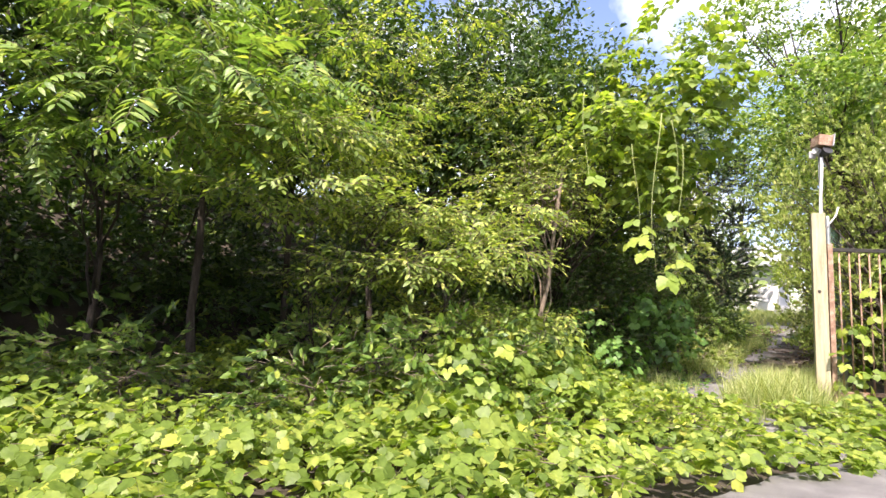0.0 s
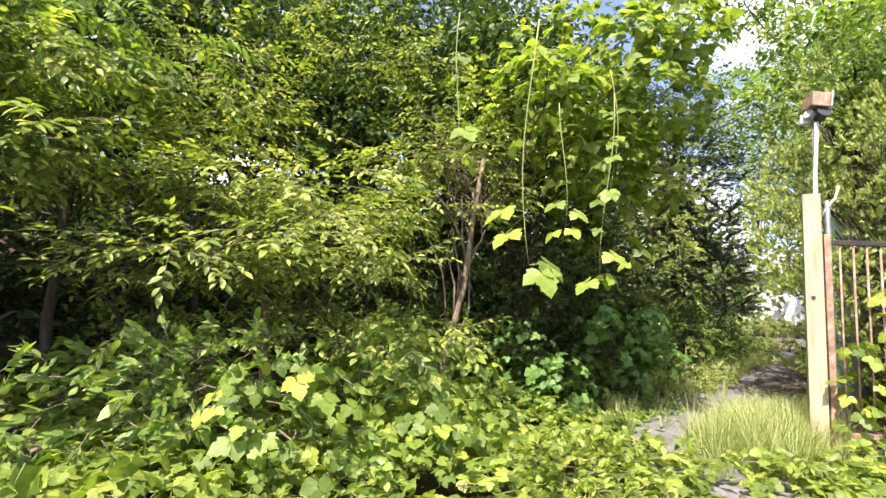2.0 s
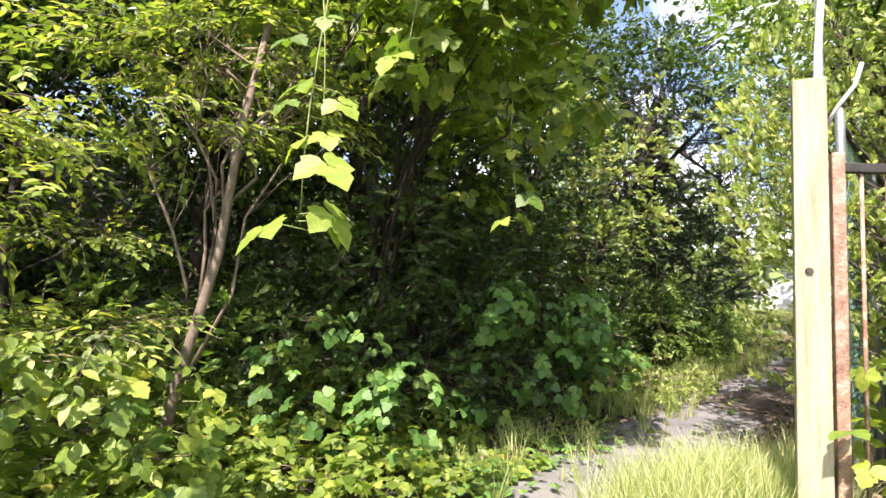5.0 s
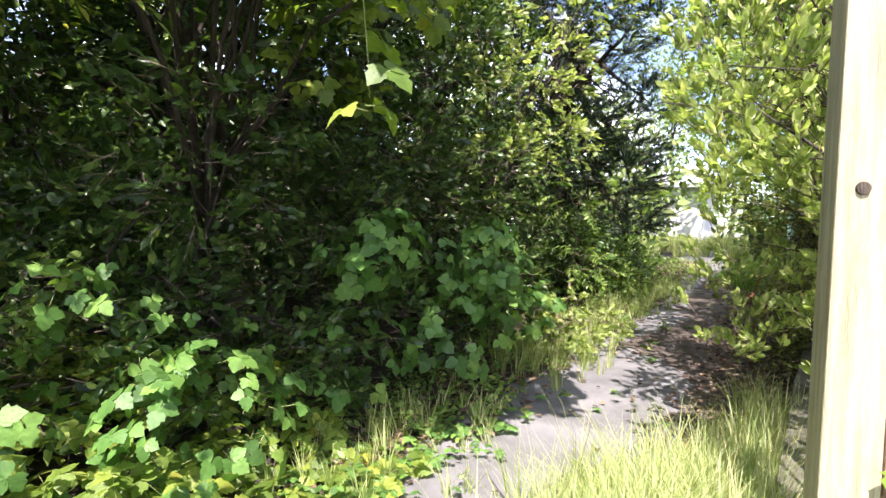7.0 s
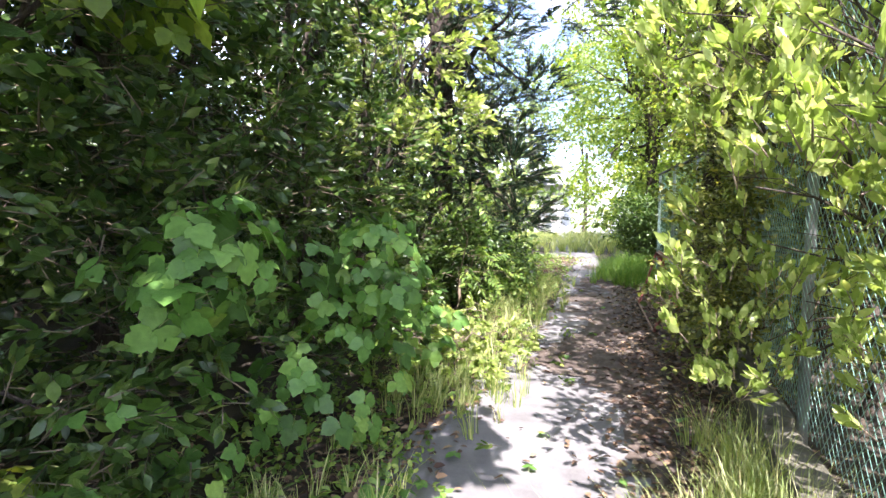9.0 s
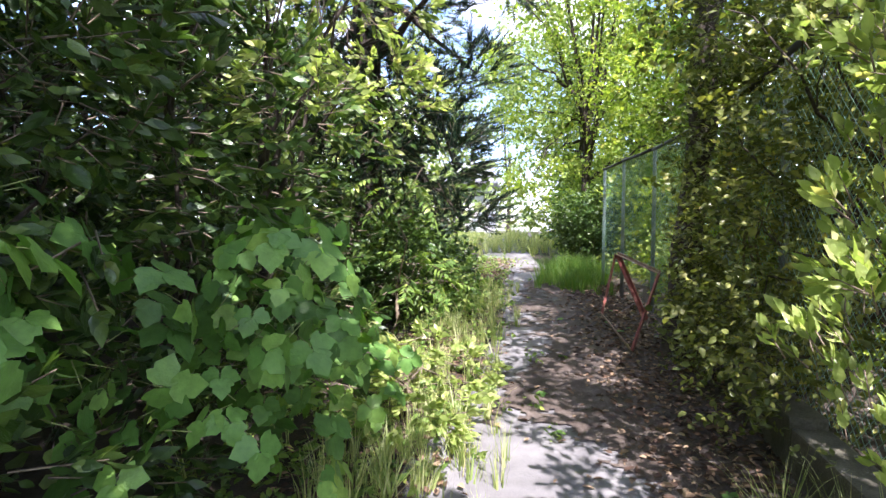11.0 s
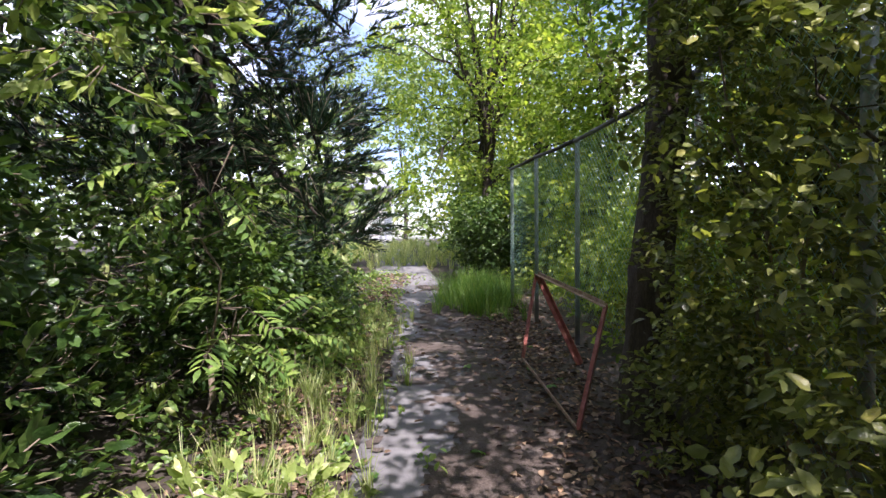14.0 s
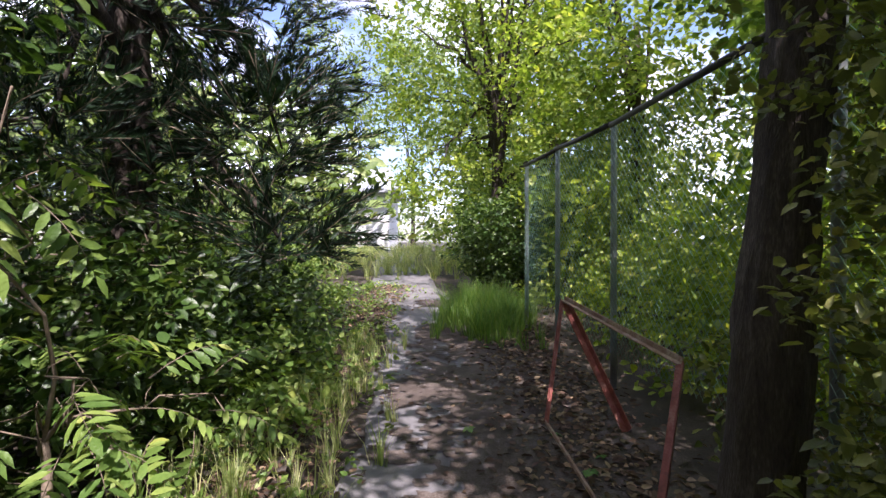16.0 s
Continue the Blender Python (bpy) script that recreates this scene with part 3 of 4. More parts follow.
gate = thing("iron_gate", (-.42, 8.70, 0), "rusty iron bar gate overgrown with vines", "gate")
part("hinge_post", box((.06, .06, 2.28), pose(0, 0, 1.1, 0, 0, 20), .008), M_RUST, gate)
gd = Vector((.80, .60, 0)).normalized()
gyaw = math.degrees(math.atan2(gd.y, gd.x))
for z in (2.16, .28):
    c = gd * .95
    part("gate_rail", box((1.9, .05, .05), pose(c.x, c.y, z, 0, 0, gyaw), .006), M_RAIL if z > 1 else M_RUST, gate)
for i in range(14):
    c = gd * (.12 + .13 * i)
    part_mesh("bar", Pile().add(*tube([(c.x, c.y, .28), (c.x, c.y, 2.16)], (.011, .011), 6)).mesh("bar", [M_RUST], True), gate)
c = gd * 1.93
part("end_post", box((.075, .075, 2.28), pose(c.x, c.y, 1.1, 0, 0, gyaw), .008), M_RUST, gate)

pole = thing("lamp_pole", (-.50, 8.80, 0), "thin steel pole carrying an old boxed floodlight and pale cable", "lamp pole")
part_mesh("pole", Pile().add(*tube([(0, 0, -.05), (0, 0, 1.9), (0, 0, 3.58)], (.02, .02, .018), 10)).mesh("pole", [M_STEEL], True), pole)
cab = [(.012 + .016 * math.sin(z * 4.1), -.05 + .012 * math.cos(z * 3.3), z) for z in np.linspace(.1, 3.44, 30)]
part_mesh("cable", Pile().add(*tube(cab, [.021] * 30, 6)).mesh("cable", [M_CABLE], True), pole, "pale twisted plastic cable")
stub = [(.03, -.04, 2.42), (.09, -.05, 2.52), (.16, -.04, 2.62), (.19, -.03, 2.74)]
part_mesh("cable_branch", Pile().add(*tube(stub, [.012] * 4, 6)).mesh("cable_branch", [M_CABLE], True), pole, "pale cut cable end")
hood = part("hood", box((.17, .24, .15), pose(.03, -.02, 3.66, 0, 8, 30), .012), M_RUST, pole, "faded red metal hood")
part("hood_side", box((.015, .25, .17), pose(.115, .03, 3.66, 0, 8, 30), .003), M_GREY, pole, "grey side plate")
bm = bmesh.new()
bmesh.ops.create_cone(bm, cap_ends=True, segments=18, radius1=.045, radius2=.065, depth=.12, matrix=pose(.07, -.06, 3.50, 62, 0, 40))
part("lamp_head", bm, M_BLACK, pole, "dark round lamp head")
bm = bmesh.new()
bmesh.ops.create_cone(bm, cap_ends=True, segments=18, radius1=.05, radius2=.05, depth=.09, matrix=pose(-.02, -.03, 3.53, 70, 0, -30))
part("sensor_head", bm, M_GREY, pole, "grey round sensor head")
part("junction_box", box((.08, .06, .10), pose(-.08, .0, 3.50, 0, 0, 10), .008), M_GREY, pole)

# ---------------- leaning red iron frame ----------------
stand = thing("red_frame", (0, 0, 0), "leaning rusty red angle-iron sign frame beside the kerb", "metal frame")
TL, BL, BR = Vector((-.88, 16.6, 1.16)), Vector((-1.14, 15.9, .42)), Vector((-1.02, 14.45, .28))
TR = Vector((-.66, 15.0, 1.02))


def bar(a, b, w, mat, name="bar", label=""):
    a, b = Vector(a), Vector(b)
    m = look((a + b) / 2, b)
    bm = box((w, .008, (b - a).length), m, .002)
    box((.008, w, (b - a).length), m @ pose(-w / 2, w / 2, 0), .002, bm)
    part(name, bm, mat, stand, label)


bar(BL, TL, .024, M_REDPAINT, "side_bar")
bar(TL, TR, .034, M_RUST, "top_bar", "bare rusty top bar")
bar(TR, BR, .036, M_REDPAINT, "side_bar")
bar(BR, BL, .024, M_RUST, "bottom_bar")
bar(TL, Vector((-.62, 15.9, .36)), .05, M_REDPAINT, "brace")

# ---------------- far house ----------------
house = thing("far_house", (-6.6, 44, 2.0), "pale single-storey house with grey roof beyond the lane", "house")
part("wall", box((9, 6, 3.6), pose(-3, 3, .8), .02), M_WHITEWALL, house)
bm = bmesh.new()
rv = [bm.verts.new(v) for v in ((-8, -.8, 2.55), (2.1, -.8, 2.55), (2.1, 6.8, 2.55), (-8, 6.8, 2.55), (-7, 3, 4.4), (1.2, 3, 4.4), (-8, -.8, 2.72), (2.1, -.8, 2.72), (2.1, 6.8, 2.72), (-8, 6.8, 2.72))]
for q in ((6, 7, 5, 4), (7, 8, 5), (8, 9, 4, 5), (9, 6, 4), (0, 1, 7, 6), (1, 2, 8, 7), (2, 3, 9, 8), (3, 0, 6, 9), (3, 2, 1, 0)):
    bm.faces.new([rv[i] for i in q])
part("roof", bm, M_ROOF, house)
for wx in (-6.4, -3.6):
    win = part("window", box((.8, .08, .8), pose(wx, -.02, 1.5), .01), M_GLASS, house)
    part("frame", box((.92, .05, .06), pose(wx, -.05, 1.08), .005), M_STEEL, win)

# ---------------- trees and thickets ----------------
# layered shrub with long level branches, in front of the dark interior
def layers(c, spread, zs, n, rng, thick=.10):
    out = []
    for z in zs:
        for _ in range(n):
            out.append(((c[0] + rng.uniform(-1, 1) * spread[0], c[1] + rng.uniform(-1, 1) * spread[1], z + rng.uniform(-.12, .12)), (rng.uniform(.45, .8), rng.uniform(.45, .8), thick), 1.0))
    return out


r1 = random.Random(21)
LAYER = dict(templates=T_CHERRY, leafmat=M_CHERRY, flat=.12, droop=-.06, every=3, limb=.3)
plant("layered_shrub", "spreading shrub with level sunlit leafy branches", "shrub", (-4.6, 5.2), .05, layers((-3.95, 5.1), (1.0, 1.4), (1.15, 1.7, 2.25), 6, r1, .045), per=50, trunk_top=.5, seed=2, lean=(.15, -.1), **LAYER)
plant("layered_shrub", "tall spreading shrub with level leafy branches", "shrub", (-5.4, 4.2), .04, layers((-4.4, 3.7), (.8, 1.0), (1.6, 2.2, 2.8), 6, r1, .045), per=50, trunk_top=.6, seed=3, **LAYER)
plant("layered_shrub", "leaning bare-stemmed shrub with many fine dead twigs", "shrub", (-3.8, 6.65), .036, layers((-3.7, 7.0), (.7, .8), (2.7, 3.05, 3.4), 5, r1, .07), per=30, trunk_top=3.3, seed=4, lean=(.3, .4), twigs=12, low_limb=.22, **{**LAYER, "barkmat": M_TWIG, "every": 1, "limb": .4})
plant("layered_tree", "tall tree with many level leafy branches", "tree", (-6.6, 6.2), .055, layers((-5.3, 5.6), (1.3, 2.2), (3.1, 3.7, 4.3, 5.0), 6, r1, .10), per=32, trunk_top=3.0, seed=5, size=(.9, 1.4), **LAYER)
plant("feathery_tree", "tree with soft feathery compound leaves", "tree", (-8.8, 2.8), .05, layers((-5.2, 2.2), (1.3, 1.4), (2.75, 3.1, 3.5, 4.0, 4.6), 8, r1, .12), T_PIN, M_PINNATE, 24, 2.4, seed=15, flat=.15, droop=-.15, every=7, twigs=2)

# tall broadleaf trees whose crowns close the thicket
DARK = [((-8.6, 4.2), 8, 31), ((-7.0, 8.2), 9, 32), ((-9.0, 1.0), 8, 33), ((-6.2, 11.5), 8.5, 34), ((-9.5, 6.5), 9, 35), ((-8.0, 14.5), 8, 36), ((-10.5, 10.5), 9, 37), ((-5.7, 9.6), 8, 28), ((-5.6, 13.6), 7.5, 29), ((-11.0, -2.0), 8, 38), ((-7.6, -1.0), 7, 39), ((-9.0, 18.5), 8, 30)]
for (x, y), h, sd in DARK:
    rr = random.Random(sd)
    hollow = y < 8 and x < -6.5
    blobs = [((x + rr.uniform(-1.8, 1.8), y + rr.uniform(-1.8, 1.8), h * rr.uniform(.42 if hollow else .32, .9)), (rr.uniform(1.1, 1.7), rr.uniform(1.1, 1.7), rr.uniform(.7, 1.2)), 1.0) for _ in range(15)]
    # Flat leaf masses added overhead to keep the hollow below in shade.
    if y < 10:
        blobs += [((x + rr.uniform(-1.5, 1.5), y + rr.uniform(-1.5, 1.5), rr.uniform(4.6, 6.0)), (1.9, 1.9, .5), 1.5) for _ in range(5)]
    if hollow:
        blobs += [((x - 1.6 + rr.uniform(-.8, .8), y + rr.uniform(-1.4, 1.4), rr.uniform(.6, 2.6)), (.9, 1.0, .8), .8) for _ in range(5)]
    else:
        blobs += [((x + rr.uniform(-1.6, 1.2), y + rr.uniform(-1.4, 1.4), rr.uniform(.4, 2.0)), (.9, 1.0, .7), .7) for _ in range(6)]
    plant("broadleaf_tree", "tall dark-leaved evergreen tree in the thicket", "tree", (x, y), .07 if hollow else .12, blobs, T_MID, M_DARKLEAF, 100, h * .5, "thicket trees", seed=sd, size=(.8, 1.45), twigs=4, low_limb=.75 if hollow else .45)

# vine-draped tree at the corner of the lane
plant("vine_tree", "tree draped with yellow-green climbing vine leaves", "tree", (-5.0, 9.4), .06, [((-3.0, 8.5, 3.9), (.9, .9, .8), 1.2), ((-2.7, 7.8, 3.3), (.6, .6, .6), 1.0), ((-3.4, 7.4, 3.9), (1.0, .8, .6), 1.0), ((-3.6, 9.5, 2.9), (.5, .5, .7), .7), ((-2.5, 8.6, 3.6), (.7, .7, .5), .9), ((-3.9, 8.4, 4.8), (1.3, 1.2, .8), 1.0), ((-2.7, 7.0, 3.8), (.6, .5, .4), .7), ((-3.2, 9.6, 3.6), (.8, .8, .8), .9), ((-2.1, 8.0, 4.2), (.7, .7, .8), 1.2), ((-1.6, 8.2, 4.7), (.6, .6, .6), .8), ((-2.4, 8.1, 3.3), (.5, .5, .5), .7), ((-2.2, 9.0, 3.2), (.5, .6, .5), .9), ((-1.9, 8.7, 4.0), (.5, .5, .5), .6), ((-2.7, 8.6, 5.3), (.9, .8, .6), .9), ((-2.0, 8.4, 5.9), (.8, .7, .6), .7)], T_KUD, M_KUDZU, 150, 2.2, seed=6, droop=-.45, size=(.8, 1.25), lean=(.2, -.1))

# evergreen bushes along the shaded side of the lane
LEFTB = [((-4.0, 8.9), 1.3, 41), ((-4.1, 10.4), 1.6, 42), ((-4.1, 12.0), 1.8, 43), ((-4.4, 13.4), 1.05, 44), ((-4.3, 15.4), 1.0, 45)]
for (x, y), h, sd in LEFTB:
    rr = random.Random(sd)
    blobs = [((x + rr.uniform(-.4, .5), y + rr.uniform(-.8, .8), ground_z(x, y) + h * rr.uniform(.12, 1.9)), (rr.uniform(.45, .75), rr.uniform(.5, .8), rr.uniform(.4, .6)), 1.0) for _ in range(13)]
    plant("evergreen_bush", "dark glossy evergreen bush beside the lane", "bush", (x - .2, y), .04, blobs, T_WHORL, M_DARKLEAF, 62, .7, "bushes along the lane", seed=sd, size=(.8, 1.3), keep=.95, every=2)
# low bushes on the open side of the thicket
for (x, y), h, sd in [((-4.6, 7.9), .9, 46), ((-4.3, 6.4), .8, 47), ((-5.4, 4.6), .8, 48), ((-6.0, 2.2), .7, 49), ((-3.3, 4.4), .75, 50), ((-4.0, 3.1), .75, 60), ((-3.7, 5.9), .8, 69)]:
    rr = random.Random(sd)
    blobs = [((x + rr.uniform(-.6, .6), y + rr.uniform(-.7, .7), h * rr.uniform(.2, 1.2)), (rr.uniform(.4, .6), rr.uniform(.4, .6), rr.uniform(.3, .45)), 1.0) for _ in range(7)]
    plant("low_bush", "low green bush at the foot of the thicket", "bush", (x, y), .03, blobs, T_WHORL, M_PINNATE, 38, .4, "low bushes", seed=sd, size=(.8, 1.3), keep=.9, every=2, barkmat=M_TWIG)

# broad-leaved bushes opposite, along the fence
RIGHTB = [((.1, 10.0), 1.35, 51), ((.05, 11.2), 1.45, 52), ((.1, 12.5), 1.6, 53), ((.1, 13.5), 1.7, 54), ((.35, 14.3), 1.6, 55)]
for k, ((x, y), h, sd) in enumerate(RIGHTB):
    rr = random.Random(sd)
    blobs = [((x + rr.uniform(-.5, .5), y + rr.uniform(-.65, .65), (.45 if k < 2 else .3) + h * rr.uniform(.05, 2.3)), (rr.uniform(.4, .6), rr.uniform(.4, .65), rr.uniform(.4, .6)), 1.0) for _ in range(13)]
    x0 = -.85 if k < 2 else -.78
    blobs += [((x0 + rr.uniform(-.2, .25), y + rr.uniform(-.5, .5) - (.3 if k == 1 else 0), ground_z(x, y) + (1.05 if k < 2 else .5) + i * .45), (rr.uniform(.3, .42), rr.uniform(.4, .6), rr.uniform(.35, .5)), .8) for i in range(6 if k < 3 else 0)]
    plant("fence_bush", "broad-leaved glossy bush growing through the wire fence", "bush", (x + .3, y), .05, blobs, T_BIGWHORL if k < 2 else T_MID, M_GLOSSY_SUN_TINT if k < 2 else M_OLIVE, 78 if k < 2 else 62, .9, "bushes along the fence", seed=sd, size=(.65, 1.0) if k < 2 else (.42, .75), keep=.72, twigs=5, droop=.9 if k < 2 else -.1)

plant("overhanging_bush", "tall pale-leaved bush arching over the lane from the fence", "bush", (.25, 10.7), .05, [((-.25, 10.7, 3.5), (.6, .6, .6), 1.0), ((-.45, 11.5, 4.2), (.8, .7, .5), 1.1), ((-.2, 10.1, 4.2), (.6, .6, .6), 1.0), ((.3, 10.4, 3.0), (.6, .6, .6), .8), ((-.9, 11.9, 4.8), (.8, .8, .5), 1.0), ((-.1, 9.9, 2.4), (.4, .4, .6), .8), ((-.35, 10.3, 1.6), (.3, .4, .6), .8), ((-1.0, 10.5, 2.3), (.4, .5, .5), 1.0), ((-1.05, 10.9, 3.1), (.5, .5, .5), 1.0), ((-.8, 10.0, 3.0), (.5, .5, .5), 1.0), ((-1.05, 11.3, 3.8), (.5, .6, .5), .7)], T_BIGWHORL, M_GLOSSY_SUN_TINT, 80, 2.4, seed=57, size=(.7, 1.05), keep=.7, droop=.9, twigs=5)

plant("kerb_bush", "twiggy small-leaved bush spilling over the kerb", "bush", (-.2, 13.6), .03, [((-.38, 12.3, .5), (.25, .5, .35), 1.0), ((-.38, 13.1, .8), (.25, .5, .5), 1.1), ((-.4, 13.9, .8), (.28, .5, .5), 1.1), ((-.25, 13.0, 1.9), (.25, .6, .5), .9), ((-.62, 13.7, .6), (.25, .3, .45), 1.0), ((-.55, 13.75, 1.3), (.25, .3, .5), 1.0), ((-.5, 13.8, 2.2), (.3, .3, .55), 1.0), ((-.42, 13.9, 3.1), (.35, .35, .5), 1.0)], T_MID, M_OLIVE, 90, .5, seed=58, size=(.38, .65), twigs=8, barkmat=M_TWIG, limb=.5)

# leaning trunk at the fence
# The mass at (.9, 12.0, 5.6) is added to shade the fence bushes.
TRUNK_CROWN = [((.8, 15.6, 4.9), (1.6, 1.4, .8), 1.2), ((-1.0, 14.2, 5.0), (1.6, 1.5, .6), 1.0), ((.4, 13.2, 4.9), (1.2, 1.2, .6), .6), ((-.6, 12.6, 5.1), (1.4, 1.3, .5), .8), ((.0, 11.0, 5.2), (1.2, 1.2, .6), 1.0), ((.75, 15.7, 2.0), (.6, .6, .9), .35), ((.9, 16.6, 4.2), (1.2, 1.2, .6), .8), ((-.9, 13.3, 5.6), (1.2, 1.2, .5), 1.0), ((.9, 12.0, 5.6), (1.3, 1.2, .6), 1.0), ((1.2, 15.9, 3.4), (.7, .7, .8), .5), ((.5, 15.3, 3.3), (.6, .6, .8), .5)]
rc = random.Random(59)
TRUNK_CROWN += [((rc.uniform(-3.0, 1.2), rc.uniform(13.2, 17.2), rc.uniform(5.4, 10)), (rc.uniform(.8, 1.3), rc.uniform(.8, 1.3), rc.uniform(.5, .8)), .4) for _ in range(15)]
plant("trunk_tree", "dark rough-barked tree growing against the fence", "tree", (-.53, 14.5), .14, TRUNK_CROWN, T_MID, M_PINNATE, 165, 4.6, seed=8, size=(.9, 1.4), twigs=5, lean=(.2, .1), low_limb=.75, limb=.3)

# feathery shrubs with compound leaves in the sun
plant("compound_leaf_shrub", "shrub with bright feathery compound leaves in sunlight", "shrub", (-3.5, 14.6), .025, [((-3.2, 14.0, 1.95), (.35, .35, .2), .9), ((-3.2, 14.4, 1.05), (.3, .35, .25), 1.0), ((-3.65, 14.7, .8), (.3, .3, .25), .9), ((-3.0, 14.9, .85), (.2, .3, .2), .6)], T_PIN, M_PINNATE, 19, .6, seed=9, droop=-.25, barkmat=M_TWIG, size=(.7, 1.0))
plant("low_shrub", "low sunlit shrub with fresh pale leaves", "shrub", (-2.95, 12.9), .02, [((-2.75, 12.8, .42), (.34, .4, .28), 1.0), ((-2.7, 12.3, .32), (.3, .35, .2), .8), ((-2.6, 13.3, .3), (.25, .3, .15), .5)], T_BIGWHORL, M_GLOSSY_SUN_TINT, 95, .2, seed=19, barkmat=M_TWIG)
# Evergreen in a paler leaf material that stands in for sunlight on it.
plant("lit_evergreen", "glossy evergreen above the lane, sunlight painted as pale leaf colour", "tree", (-4.2, 13.0), .06, [((-3.5, 12.5, 3.2), (.5, .5, .5), 1.0), ((-3.3, 13.2, 2.6), (.45, .5, .4), 1.0), ((-3.9, 12.1, 3.9), (.6, .6, .5), 1.0), ((-3.5, 13.4, 3.6), (.6, .5, .5), 1.0), ((-3.0, 13.0, 4.3), (.7, .6, .4), .9), ((-3.4, 12.0, 2.3), (.35, .4, .35), .7)], T_WHORL, M_GLOSSY_SUN_TINT, 75, 2.4, seed=20, size=(.8, 1.2), keep=.9, twigs=5)
# dark conifer
cblobs = [((-4.7 + .5 * math.sin(i * 2.1), 17.4 + .5 * math.cos(i * 2.1), 1.6 + i * .5), (1.5 - .04 * i, 1.5 - .04 * i, .35), 1.0) for i in range(13)]
cblobs += [((-3.1, 16.9, 3.9), (.8, .8, .3), .9), ((-2.7, 16.2, 4.9), (1.2, .8, .3), .9), ((-3.3, 16.8, 2.5), (.6, .7, .4), 1.0), ((-3.6, 15.5, 5.2), (1.2, 1.0, .3), .8), ((-4.6, 15.2, 4.4), (1.1, 1.0, .3), .8), ((-4.1, 16.0, 3.3), (.8, .7, .35), .9), ((-4.8, 15.9, 2.4), (.9, .7, .4), .9), ((-3.4, 17.2, 3.1), (.7, .7, .4), .9), ((-3.0, 16.4, 1.7), (.5, .6, .22), .6)]
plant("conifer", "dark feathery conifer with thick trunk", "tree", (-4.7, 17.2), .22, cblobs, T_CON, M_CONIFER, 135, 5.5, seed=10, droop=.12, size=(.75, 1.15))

# bright deciduous tree past the end of the fence, with dark bushes under it
plant("bright_tree", "sunlit yellow-green deciduous tree behind the fence end", "tree", (-.6, 24.5), .13, [((-.7 + 1.5 * math.sin(i * 1.9), 24.4 + 1.5 * math.cos(i * 2.3), 1.9 + i * .48), (1.3, 1.3, .65), 1.0) for i in range(23)], T_FAR, M_BRIGHT, 190, 4.6, seed=12, size=(1.0, 1.6), twigs=6)
plant("understorey_bush", "dense green bush below the bright tree", "bush", (-.3, 22.9), .05, [((-.5 + .6 * math.sin(i * 2), 22.9 + .6 * math.cos(i * 3), .9 + .2 * i), (.7, .7, .5), 1.0) for i in range(8)], T_MID, M_DARKLEAF, 200, .5, seed=13, size=(.7, 1.1))
for (x, y), h, sd in [((1.2, 21.8), 1.5, 101), ((1.6, 25.5), 2.6, 102), ((.6, 29.0), 2.4, 103), ((3.6, 27.5), 3.0, 104), ((2.6, 32), 3.2, 108), ((.0, 34), 2.4, 109), ((5.5, 30), 3.2, 110), ((1.4, 17.0), 1.2, 105), ((1.5, 19.6), 1.3, 106), ((1.6, 14.8), 1.1, 107)]:
    rr = random.Random(sd)
    g = ground_z(x, y)
    blobs = [((x + rr.uniform(-.9, .9), y + rr.uniform(-.9, .9), g + h * rr.uniform(.1, 1.3)), (rr.uniform(.6, .9), rr.uniform(.6, .9), rr.uniform(.4, .6)), 1.0) for _ in range(9)]
    plant("sunlit_bush", "sunlit yellow-green bush behind the wire fence", "bush", (x, y), .04, blobs, T_FAR, M_BRIGHT, 70, .5, "bushes behind the fence", seed=sd, size=(1.0, 1.6), every=2, keep=1.5)
for (x, y), h, sd in [((-4.1, 16.0), .8, 111), ((-3.7, 18.4), .7, 112), ((-4.3, 20.4), .9, 113), ((-5.4, 22.6), 1.0, 114), ((-6.2, 26), 1.0, 115), ((-3.3, 17.0), .4, 116)]:
    rr = random.Random(sd)
    g = ground_z(x, y)
    blobs = [((x + rr.uniform(-.7, .6), y + rr.uniform(-.9, .9), g + h * rr.uniform(.15, 1.3)), (rr.uniform(.4, .6), rr.uniform(.5, .7), rr.uniform(.3, .45)), 1.0) for _ in range(8)]
    plant("lane_bush", "green leafy bush under the conifer beside the lane", "bush", (x, y), .03, blobs, T_MID, M_PINNATE if sd > 112 else M_DARKLEAF, 55, .4, "bushes under the conifer", seed=sd, size=(.7, 1.1), every=2, keep=1.0)
BEHIND = [((3.0, 18.5), 12, 61), ((6.0, 11.0), 8, 63), ((2.2, 23.5), 14, 64), ((6.5, 16.0), 9, 65), ((4.6, 8.6), 3.4, 66), ((5.5, 22), 11, 67), ((7.0, 12), 9, 68)]
for (x, y), h, sd in BEHIND:
    rr = random.Random(sd)
    blobs = [((x + rr.uniform(-1.5, 1.5), y + rr.uniform(-1.5, 1.5), h * rr.uniform(.08, .95)), (rr.uniform(.9, 1.4), rr.uniform(.9, 1.4), rr.uniform(.5, .9)), 1.0) for _ in range(int(8 + h))]
    plant("sunlit_tree", "light green deciduous tree beyond the fence", "tree", (x, y), .09, blobs, T_FAR, M_BRIGHT, 80, h * .4, "trees beyond the fence", seed=sd, size=(1.5, 2.4), twigs=5, keep=1.6, every=2)
